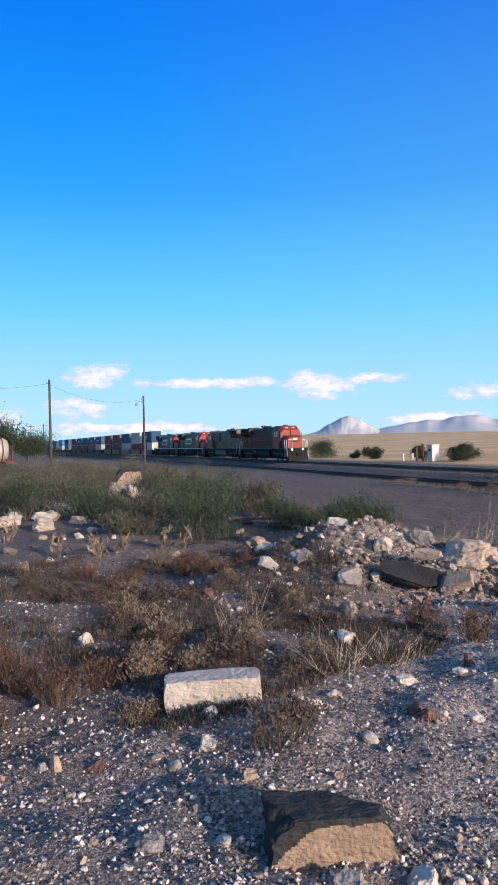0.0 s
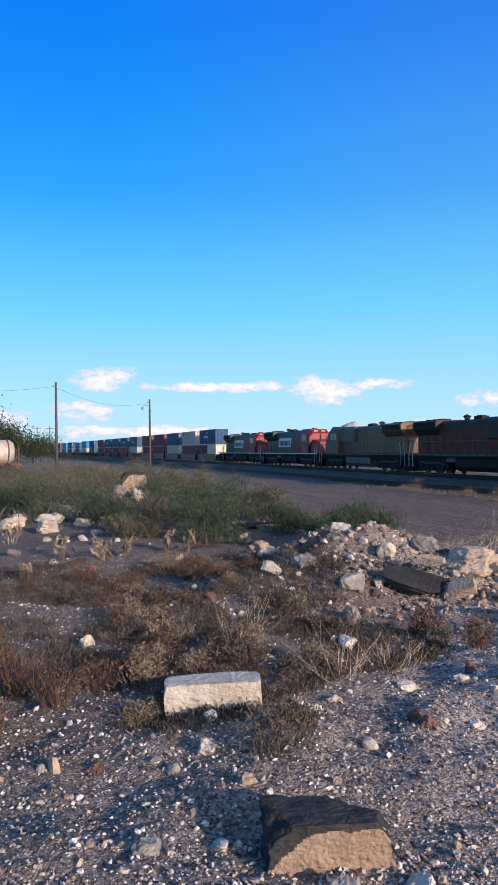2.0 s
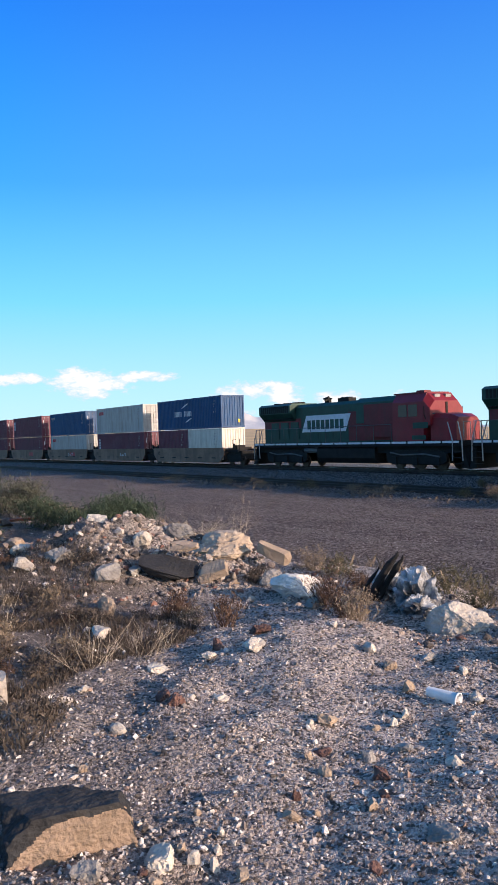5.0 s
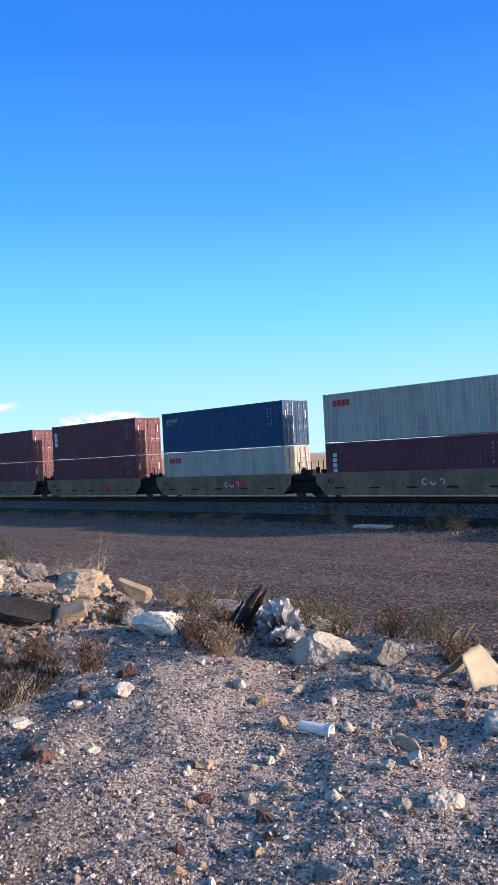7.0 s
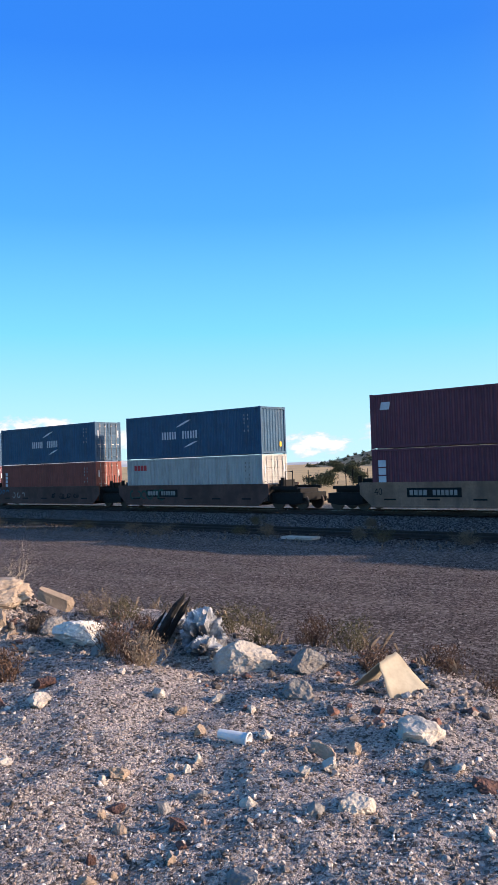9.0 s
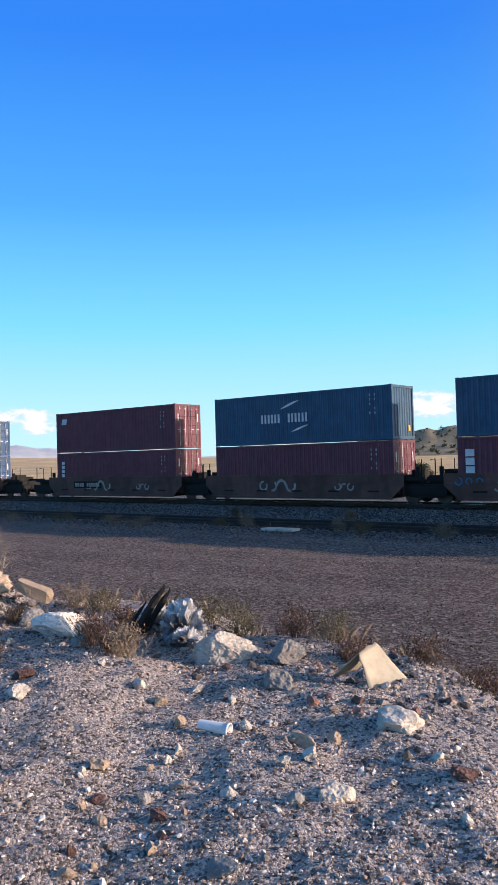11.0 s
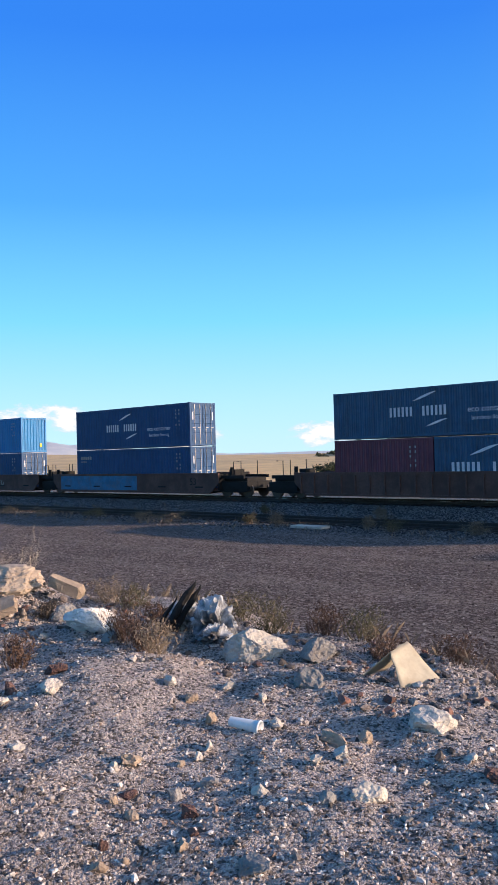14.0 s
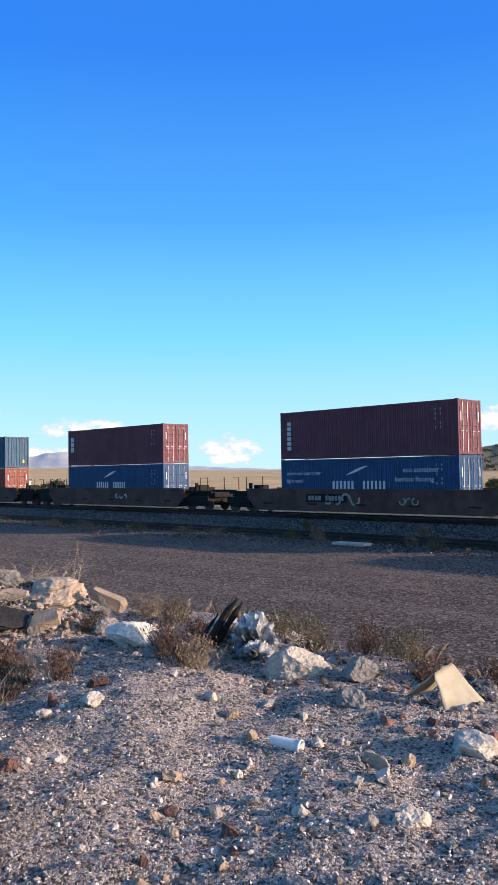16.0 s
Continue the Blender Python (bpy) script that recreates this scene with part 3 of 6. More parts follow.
def land(x, y):
    """Height of the ground."""
    near = sm(140, 40, math.hypot(x, y))
    edge = 5.2 + 0.9 * noise.noise((x * 0.23, 3.1, 0)) + 0.35 * noise.noise((x * 0.9, 7.1, 0)) + 1.2 * sm(-9, -16, x) - 0.9 * sm(-3.2, -1.0, x)
    bench = 0.72 + near * (0.10 * noise.noise((x * 0.45, y * 0.45, 1.0)) + 0.05 * noise.noise((x * 1.6, y * 1.6, 2.0)) + 0.024 * noise.noise((x * 4.5, y * 4.5, 3.0)) + 0.014 * noise.noise((x * 13, y * 13, 6.0)))
    if near > 0 and -16 < x < 2 and -3 < y < 9:
        lump = noise.noise((x * 1.1 + 4, y * 1.1, 8.0))
        bench += 0.022 * (1 - abs(lump) * 3) * sm(-16, -13, x) + 0.012 * noise.noise((x * 8, y * 8, 9.0)) + 0.012 * noise.noise((x * 24, y * 24, 10.0)) * sm(-9, -7, x)
    bench += 0.15 * math.exp(-((x * 0.9 + y * 0.42 + 3.0) / 0.75) ** 2 - ((y - 3.0) / 1.3) ** 2) * (1 + 0.6 * noise.noise((x * 1.7, y * 1.7, 12.0)))
    bench += 0.62 * math.exp(-((x + 9.3) / 1.0) ** 2 - ((y - 3.3) / 1.3) ** 2) * (1 + 0.5 * noise.noise((x * 2.1, y * 2.1, 5.0)))
    bench += 0.3 * math.exp(-((x + 8.4) / 0.9) ** 2 - ((y - 4.6) / 0.8) ** 2)
    bench += 0.5 * math.exp(-((x + 25.3) / 1.6) ** 2 - ((y - 2.8) / 1.3) ** 2)
    flat = -1.1 + near * 0.05 * noise.noise((x * 0.3, y * 0.3, 4.0))
    low = flat + 0.18 * sm(24, 28.5, y)
    z = bench + (low - bench) * sm(edge, edge + 3.4, y)
    dy = y - track_y(x)
    bed = sm(-4.4, -2.2, dy) * sm(4.6, 2.2, dy)
    z = z + (RAIL_Z - 0.24 - z) * bed
    far = max(0.0, y - 60)
    rise = 0.0105 * max(0.0, math.hypot(x, y) - 500) * sm(0.95, 1.5, -x / max(y, 1.0)) * sm(60, 300, y)
    return z + rise + (0.002 * far if far < 3000 else 6.0)


def axis(bands):
    out = []
    for a, b, step in bands:
        n = max(1, round((b - a) / step))
        out += [a + (b - a) * i / n for i in range(n)]
    return out + [bands[-1][1]]


def build_ground():
    xs = axis([(-4600, -1000, 450), (-1000, -300, 70), (-300, -100, 20), (-100, -40, 4), (-40, -16, 0.6), (-16, -8, 0.14), (-8, -6.5, 0.07), (-6.5, -1.3, 0.04), (-1.3, -0.5, 0.1), (-0.5, 6, 0.6), (6, 60, 9), (60, 600, 90), (600, 4600, 800)])
    ys = axis([(-4600, -600, 800), (-600, -60, 90), (-60, -6, 6), (-6, -1.5, 0.5), (-1.5, 5.2, 0.042), (5.2, 6, 0.1), (6, 10, 0.25), (10, 28, 0.9), (28, 44, 0.55), (44, 80, 6), (80, 400, 40), (400, 4600, 350)])
    v = [(x, y, land(x, y)) for y in ys for x in xs]
    w = len(xs)
    f = [(j * w + i, j * w + i + 1, (j + 1) * w + i + 1, (j + 1) * w + i) for j in range(len(ys) - 1) for i in range(w - 1)]
    g = Geo()
    g.v, g.f = v, f
    ob = new("ground", g.mesh("ground", ground_material(), True))
    tagged(ob, "chalky rubble bench, cinder road and tan desert plain", "ground", kind="structure")


build_ground()


def rail_line(xs, offset, z, centre=track_y):
    """A rail swept along the track: foot, web and head."""
    prof = [(-0.07, 0), (0.07, 0), (0.07, 0.02), (0.012, 0.04), (0.012, 0.13), (0.036, 0.14), (0.036, 0.172), (-0.036, 0.172), (-0.036, 0.14), (-0.012, 0.13), (-0.012, 0.04), (-0.07, 0.02)]
    return Geo().loft([[(x, centre(x) + offset + a, z - 0.172 + b) for a, b in prof] for x in xs])


def build_track(name, centre, z, xs, tie_from, tie_to, label, shiny):
    ob = root(name, label, "railway track", kind="structure")
    for off in (-0.75, 0.75):
        r = part("rail", rail_line(xs, off, z, centre), M["rail"], ob)
        if shiny:
            g = Geo()
            for a, b in zip(xs[:-1], xs[1:]):
                g.add([(a, centre(a) + off - 0.03, z + 0.003), (b, centre(b) + off - 0.03, z + 0.003), (b, centre(b) + off + 0.03, z + 0.003), (a, centre(a) + off + 0.03, z + 0.003)], [(0, 1, 2, 3)])
            part("rail_head", g, M["railtop"], r, "polished running surface")
    tie = Geo().box(-0.115, 0.115, -1.3, 1.3, -0.18, 0).mesh("tie", M["tie"])
    x, n = tie_from, 0
    rng = random.Random(5)
    while x < tie_to and n < 290:
        t = new("tie", tie)
        t.parent = ob
        t.matrix_local = pose(x, centre(x), z - 0.185 + rng.uniform(-0.015, 0.01), 0, 0, track_turn(x) + rng.uniform(-1.5, 1.5))
        x += 0.5
        n += 1


XS = axis([(-1200, -300, 50), (-300, -60, 10), (-60, 60, 6), (60, 500, 55)])
build_track("main_track", track_y, RAIL_Z, XS, -110, 34, "main railway track with polished rails on dark ties", True)
build_track("siding_track", lambda x: track_y(x) - 36.72 + SIDING_Y, SIDING_Z, XS, -75, 20, "disused siding with rusty rails half sunk in ballast", False)


def scatter_stones(name, count, place, size, mat, label, category, seed, plain=False):
    """Many small faceted stones in one mesh; plain ones have eight faces."""
    rng = np.random.RandomState(seed)
    if plain:
        base = [(1, 0, 0), (0, 1, 0), (-1, 0, 0), (0, -1, 0), (0, 0, 1), (0, 0, -1)]
        faces = [(i, (i + 1) % 4, 4) for i in range(4)] + [((i + 1) % 4, i, 5) for i in range(4)]
    else:
        base = [(0, 0, 1)]
        for zz, off in ((0.45, 0.0), (-0.45, 0.63)):
            base += [(0.89 * math.cos(off + 1.2566 * i), 0.89 * math.sin(off + 1.2566 * i), zz) for i in range(5)]
        base += [(0, 0, -1)]
        faces = [(0, 1 + i, 1 + (i + 1) % 5) for i in range(5)] + [(1 + i, 6 + i, 1 + (i + 1) % 5) for i in range(5)]
        faces += [(1 + (i + 1) % 5, 6 + i, 6 + (i + 1) % 5) for i in range(5)] + [(11, 6 + (i + 1) % 5, 6 + i) for i in range(5)]
    base, faces = np.array(base, float), np.array(faces)
    n = len(base)
    at, s = np.zeros((count, 3)), np.zeros(count)
    for k in range(count):
        x, y = place(rng)
        s[k] = size(rng)
        at[k] = x, y, land(x, y) + s[k] * 0.2
    p = base[None] * rng.uniform(0.62, 1.2, (count, n, 1)) + rng.normal(0, 0.12, (count, n, 3))
    p *= s[:, None, None] * np.stack([np.ones(count), rng.uniform(0.55, 1, count), rng.uniform(0.4, 0.85, count)], 1)[:, None, :]
    tilt, turn = rng.normal(0, 0.35, count), rng.uniform(0, 6.28, count)
    c, d = np.cos(tilt)[:, None], np.sin(tilt)[:, None]
    p = np.stack([p[..., 0] * c + p[..., 2] * d, p[..., 1], p[..., 2] * c - p[..., 0] * d], 2)
    c, d = np.cos(turn)[:, None], np.sin(turn)[:, None]
    p = np.stack([p[..., 0] * c - p[..., 1] * d, p[..., 0] * d + p[..., 1] * c, p[..., 2]], 2) + at[:, None, :]
    f = (faces[None] + n * np.arange(count)[:, None, None]).reshape(-1, 3)
    g = Geo()
    g.v, g.f = p.reshape(-1, 3).tolist(), f.tolist()
    tagged(new(name, g.mesh(name, mat)), label, category, kind="stuff")


def bench_place(rng):
    d = 1.6 + 11.5 * rng.rand() ** 1.6
    a = radians(rng.uniform(12, 98))
    return 0.1 - d * math.sin(a), -0.65 + d * math.cos(a)


scatter_stones("gravel", 105000, bench_place, lambda r: 0.0032 + 0.0145 * r.rand() ** 3.6, M["grit"], "fine mixed gravel covering the chalky dirt", "gravel", 3, True)
scatter_stones("pebbles", 9000, bench_place, lambda r: 0.007 + 0.022 * r.rand() ** 4, M["grit"], "loose pale pebbles strewn over chalky dirt", "pebbles", 13)
scatter_stones("rubble", 3800, lambda r: (r.normal(-8.9, 1.0), r.normal(3.7, 0.95)), lambda r: 0.009 + 0.058 * r.rand() ** 5, M["debris"], "broken stone and concrete rubble heap", "rubble", 4)
scatter_stones("crest_rubble", 2600, lambda r: (-9.5 + 7.5 * r.rand(), r.normal(4.7, 0.5)), lambda r: 0.008 + 0.045 * r.rand() ** 5, M["debris"], "broken stones along the crest of the bench", "rubble", 14)
scatter_stones("brush_rubble", 500, lambda r: (r.normal(-19, 3.5), r.normal(2.2, 1.8)), lambda r: 0.03 + 0.14 * r.rand() ** 4, M["debris"], "broken stones among the brush", "rubble", 15)
scatter_stones("road_chippings", 42000, lambda r: (-1.5 - 36 * r.rand() ** 1.3, 7.4 + 17.5 * r.rand() ** 1.5), lambda r: 0.008 + 0.034 * r.rand() ** 4, M["darkpebble"], "loose stones on the cinder road", "gravel", 6, True)
scatter_stones("ballast", 16000, lambda r: (-6 - 52 * r.rand() ** 1.2, r.uniform(27.4, 35.2)), lambda r: 0.03 + 0.04 * r.rand(), M["ballast"], "grey crushed-stone railway ballast", "ballast", 7, True)

# ---- rocks ----


def rock_mesh(name, mat, sx, sy, sz, seed, rough=0.16, facets=12, level=3):
    """A broken stone: a ball cut by random planes, then chipped and pitted."""
    b = bmesh.new()
    bmesh.ops.create_icosphere(b, subdivisions=level, radius=1)
    rng = random.Random(seed)
    cuts = []
    for _ in range(facets):
        d = Vector((rng.gauss(0, 1), rng.gauss(0, 1), rng.gauss(0, 0.9))).normalized()
        cuts.append((d, rng.uniform(0.5, 0.78)))
    for v in b.verts:
        p = v.co.copy()
        for d, h in cuts:
            o = p.dot(d) - h
            if o > 0:
                p -= d * o
        q = p + Vector((seed * 3.1, 0, 0))
        dent = min(0.0, noise.noise(q * 3.2) + 0.12)
        p += v.normal * rough * (0.4 * noise.noise(q * 1.6) + 0.28 * noise.noise(q * 4.5) + 0.2 * noise.noise(q * 10) + 0.1 * noise.noise(q * 22) + 0.5 * dent)
        v.co = Vector((p.x * sx, p.y * sy, p.z * sz))
    me = bpy.data.meshes.new(name)
    b.to_mesh(me)
    b.free()
    me.materials.append(mat)
    return me


def rock(x, y, w, mat, seed, label, height=0.62, lift=0.25, turn=None, name="rock"):
    rng = random.Random(seed)
    me = rock_mesh(name, M[mat], w * 0.68, w * rng.uniform(0.46, 0.62), w * height * 0.66, seed, 0.26, 11, level=4 if w > 0.1 else 3)
    ob = new(name, me)
    ob.matrix_world = pose(x, y, land(x, y) + w * height * lift * 0.7, rng.uniform(-12, 12), rng.uniform(-12, 12), rng.uniform(0, 360) if turn is None else turn)
    return tagged(ob, label, "rock", "rocks strewn over the bench")


PALE_A = [(-7.12, -0.17, 0.163, 0.8), (-8.92, 2.18, 0.245, 0.6), (-9.25, 1.3, 0.076, 0.8), (-8.7, 1.57, 0.066, 0.8), (-8.78, 1.1, 0.117, 0.5), (-6.21, 2, 0.245, 0.4), (-6.37, 1.95, 0.07, 0.8), (-8.98, 2.53, 0.139, 0.5), (-8.73, 2.92, 0.096, 1.2), (-4.77, 0.43, 0.086, 0.8), (-4.29, 0.29, 0.129, 0.85), (-4.06, 1.22, 0.092, 0.9), (-5.16, -0.42, 0.063, 0.6), (-3.26, 0.12, 0.099, 0.35), (-4.17, 1.77, 0.049, 0.7), (-4.09, 1.95, 0.076, 0.6), (-2.96, 1.2, 0.035, 0.7), (-4.69, 1.13, 0.088, 0.6), (-4.83, 1.31, 0.099, 0.5), (-4.88, 1.91, 0.135, 0.5)]
PALE_B = [(-4.86, 2.31, 0.089, 0.7), (-2.69, 0.81, 0.164, 0.6), (-2.64, 0.93, 0.065, 0.8), (-2.67, 1.06, 0.041, 1.2), (-2.58, 0.99, 0.046, 1.6), (-2.77, 1.14, 0.042, 1), (-2.69, 1.15, 0.039, 0.7), (-3.46, 2.17, 0.06, 0.8), (-2.13, 1.54, 0.027, 0.9), (-4.69, 2.6, 0.151, 0.65), (-4.33, 3.42, 0.108, 0.85), (-4.01, 3.74, 0.119, 0.5), (-3.53, 3.58, 0.086, 0.6), (-6.8, 3.97, 0.085, 0.9), (-3.24, 2.73, 0.061, 1.1), (-3.21, 2.6, 0.047, 1.2), (-2.32, 3.77, 0.349, 0.42), (-2.51, 3.07, 0.116, 0.8), (-2.09, 2.7, 0.175, 0.65), (-2.56, 2.89, 0.076, 0.6)]
PALE_C = [(-3.17, 3.28, 0.132, 0.55), (-1.44, 2.81, 0.063, 0.9), (-1.89, 3.44, 0.088, 0.4), (-2.61, 2.46, 0.083, 0.7), (-1.97, 3.07, 0.048, 0.7)]
TAN_A = [(-8.73, 1.26, 0.104, 0.7), (-7.35, 2.56, 0.209, 1.15), (-12.56, 3.18, 0.343, 0.6), (-4.44, -0.55, 0.089, 1), (-3.73, 0.38, 0.08, 0.9), (-4.08, -0.5, 0.035, 0.8), (-3.66, 0.85, 0.047, 0.9), (-3.39, -0.44, 0.037, 0.8), (-3.23, -0.49, 0.033, 1.1), (-2.99, 1.14, 0.04, 1), (-7.49, 4.19, 0.125, 0.7), (-2.74, 0.92, 0.052, 0.8), (-2.45, 1.04, 0.065, 0.7), (-2.6, 0.73, 0.049, 0.7), (-2.74, 1.5, 0.068, 0.8), (-2.71, 1.63, 0.04, 1.1), (-2.53, 1.82, 0.073, 0.7), (-3.01, 1.92, 0.091, 0.8), (-3.18, 1.94, 0.046, 1), (-3.45, 2.29, 0.133, 0.6)]
TAN_B = [(-4, 3.32, 0.106, 0.7), (-3.51, 3.02, 0.088, 0.9), (-7.4, 4.14, 0.104, 0.7), (-3.23, 2.48, 0.053, 0.7), (-2.69, 3.25, 0.191, 0.55), (-2.55, 3.38, 0.103, 0.75)]
RUST = [(-8.48, 1.33, 0.178, 0.7), (-4.36, -0.33, 0.114, 0.6), (-4.29, 1.63, 0.105, 0.8), (-5.05, 2.5, 0.11, 0.95), (-2.67, 0.71, 0.049, 0.6), (-2.76, 2.08, 0.097, 1), (-3.2, 2.05, 0.087, 0.8), (-2.85, 1.61, 0.041, 1.9), (-2.19, 1.52, 0.055, 1), (-5.13, 2.95, 0.166, 0.6), (-4.15, 1.66, 0.105, 0.8), (-1.66, 3.27, 0.182, 0.42), (-2.76, 4.04, 0.086, 0.8), (-2.6, 1.95, 0.053, 0.8)]
GREY = [(-8.17, 2.94, 0.271, 0.8), (-8.16, 3.24, 0.17, 0.7), (-4.18, 0.08, 0.084, 0.85), (-4.31, -0, 0.064, 0.8), (-4.47, -0.62, 0.057, 0.8), (-3.27, -0.19, 0.14, 0.5), (-3.36, -0.3, 0.032, 0.9), (-2.92, 1.1, 0.044, 0.7), (-2.74, 0.51, 0.11, 0.7), (-3.01, 2.22, 0.073, 0.9), (-2.16, 1.88, 0.153, 0.35), (-2.21, 2.52, 0.084, 0.9), (-3.47, 4.03, 0.26, 0.6), (-2.93, 2.41, 0.098, 0.5), (-1.83, 2.62, 0.059, 0.7)]
FAR = [(-9.95, 2.51, 0.31, 0.6), (-24.55, 0.43, 0.54, 0.6), (-25.54, -0.31, 0.63, 0.6), (-24.39, 4.74, 0.62, 0.6), (-19.14, -0.23, 0.42, 0.6), (-20.09, 0.91, 0.41, 0.6)]
seed = 10
for rows, mat, label in ((PALE_A, "pale", "pale limestone lump lying on gravelly dirt"), (PALE_B, "pale", "chalky white stone lying on gravelly dirt"), (PALE_C, "pale", "chalk-white chip lying on gravel"), (TAN_A, "tan", "tan sandstone lump lying on gravelly dirt"), (TAN_B, "tan", "tan broken stone on pale gravel"), (RUST, "rust", "red-brown pitted cinder stone on gravelly dirt"), (GREY, "greyrock", "grey angular stone lying on gravelly dirt"), (FAR, "pale", "pale stone lying among the brush")):
    for x, y, w, h in rows:
        seed += 1
        rock(x, y, w, mat, seed, label, h)

# ---- the train ----


def words(text, size, mat, name="lettering"):
    cu = bpy.data.curves.new(name, "FONT")
    cu.body, cu.size, cu.align_x = text, size, "LEFT"
    ob = bpy.data.objects.new(name, cu)
    me = bpy.data.meshes.new_from_object(ob)
    bpy.data.objects.remove(ob)
    me.materials.append(mat)
    return me


def side_words(text, size, mat, x, y, z, parent):
    """Words on a side that faces -y."""
    ob = part("lettering", words(text, size, M[mat]), None, parent)
    ob.matrix_local = pose(x, y, z, 90, 0, 0)
    return ob


def flat(geo, x0, x1, z0, z1, y, slant=0.0):
    """A thin plate on a side that faces -y."""
    return geo.prism([(x0, z0), (x1, z0), (x1 + slant, z1), (x0 + slant, z1)], y - 0.006, y)


def swoosh(geo, x, z, w, h, y, up):
    pts = [(x + w * (i / 8), z + up * h * math.sin(i / 8 * 1.5) ** 1.0) for i in range(9)]
    lo = [(px, pz - up * h * 0.28 * math.sin(math.pi * i / 8) - 0.02) for i, (px, pz) in enumerate(pts)]
    outline = lo + pts[::-1] if up > 0 else pts + lo[::-1]
    return geo.prism(outline, y - 0.006, y)


def letter_bars(geo, x, z, n, w, h, gap, y, skip=()):
    for i in range(n):
        if i in skip:
            continue
        x0 = x + i * (w + gap)
        flat(geo, x0, x0 + w, z, z + h, y)
    return geo


def corrugated(geo, x0, x1, z0, z1, y, inward, period=0.285, depth=0.046):
    """A corrugated wall in the plane y, its troughs pushed inward."""
    n = max(2, round((x1 - x0) / period))
    p = (x1 - x0) / n
    xs, ys = [], []
    for i in range(n):
        for f, d in ((0, 0), (0.3, 0), (0.48, 1), (0.82, 1)):
            xs.append(x0 + (i + f) * p)
            ys.append(y + inward * depth * d)
    xs.append(x1)
    ys.append(y)
    v = [(a, b, z0) for a, b in zip(xs, ys)] + [(a, b, z1) for a, b in zip(xs, ys)]
    m = len(xs)
    return geo.add(v, [(i, i + 1, m + i + 1, m + i) if inward > 0 else (i + 1, i, m + i, m + i + 1) for i in range(m - 1)])


def corrugated_end(geo, y0, y1, z0, z1, x, inward, period=0.285, depth=0.036):
    g = Geo()
    corrugated(g, y0, y1, z0, z1, 0, 1, period, depth)
    return geo.add([(x + inward * b, a, c) for a, b, c in g.v], g.f)


W = 1.22
BODY = {}


def container_meshes(colour, length, height):
    key = (colour, length, height)
    if key in BODY:
        return BODY[key]
    L, H = length, height
    walls, frame_, roof = Geo(), Geo(), Geo()
    corrugated(walls, -L + 0.16, -0.16, 0.14, H - 0.1, -W + 0.012, 1)
    corrugated(walls, -L + 0.16, -0.16, 0.14, H - 0.1, W - 0.012, -1)
    corrugated_end(walls, -W + 0.12, W - 0.12, 0.14, H - 0.12, -L + 0.03, 1)
    for x in (-L, -0.17):
        for y in (-W, W - 0.13):
            frame_.box(x, x + 0.17, y, y + 0.13, 0.1, H - 0.1)
    for y in (-W, W - 0.07):
        frame_.box(-L + 0.17, -0.17, y, y + 0.07, 0.03, 0.17)
        frame_.box(-L + 0.17, -0.17, y, y + 0.07, H - 0.13, H - 0.02)
    for x in (-L, -0.14):
        frame_.box(x, x + 0.14, -W + 0.13, W - 0.13, 0.03, 0.17)
        frame_.box(x, x + 0.14, -W + 0.13, W - 0.13, H - 0.15, H - 0.02)
    roof.box(-L + 0.1, -0.1, -W + 0.05, W - 0.05, H - 0.07, H - 0.03)
    roof.box(-L + 0.1, -0.1, -W + 0.06, W - 0.06, 0.06, 0.1)
    cast = Geo().box(0, 0.178, 0, 0.163, 0, 0.118)
    m = M[colour]
    BODY[key] = (walls.mesh("panel", m), frame_.mesh("frame", m), roof.mesh("roof", m), cast.mesh("corner_casting", m))
    return BODY[key]


DOORS = {}


def door_meshes(colour, height):
    if (colour, height) not in DOORS:
        d, rods = Geo(), Geo()
        d.box(-0.06, -0.02, 0.02, W - 0.13, 0.17, height - 0.15)
        for k in range(4):
            z = 0.3 + k * (height - 0.55) / 4
            d.prism([(-0.02, z), (-0.002, z + 0.05), (-0.002, z + 0.4), (-0.02, z + 0.45)], 0.08, W - 0.2)
        for y in (0.28, 0.78):
            rods.tube([(0.02, y, 0.12), (0.02, y, height - 0.12)], 0.019)
            for z in (0.3, 1.05, height - 0.35):
                rods.box(-0.01, 0.03, y - 0.05, y + 0.05, z, z + 0.06)
            rods.box(0.01, 0.04, y - 0.03, y + 0.22, 1.2, 1.25)
        plate = Geo()
        plate.box(0.0, 0.008, 0.9, 0.98, height * 0.6, height * 0.78)
        DOORS[colour, height] = (d.mesh("door", M[colour]), rods.mesh("locking_rod", M["steel"]), plate.mesh("decal", M["white"]))
    return DOORS[colour, height]


COLOUR_WORDS = {"navy": "dark blue", "slate": "slate blue", "azure": "bright blue", "maroon": "maroon", "red": "oxide red", "grey": "pale grey", "cream": "cream"}


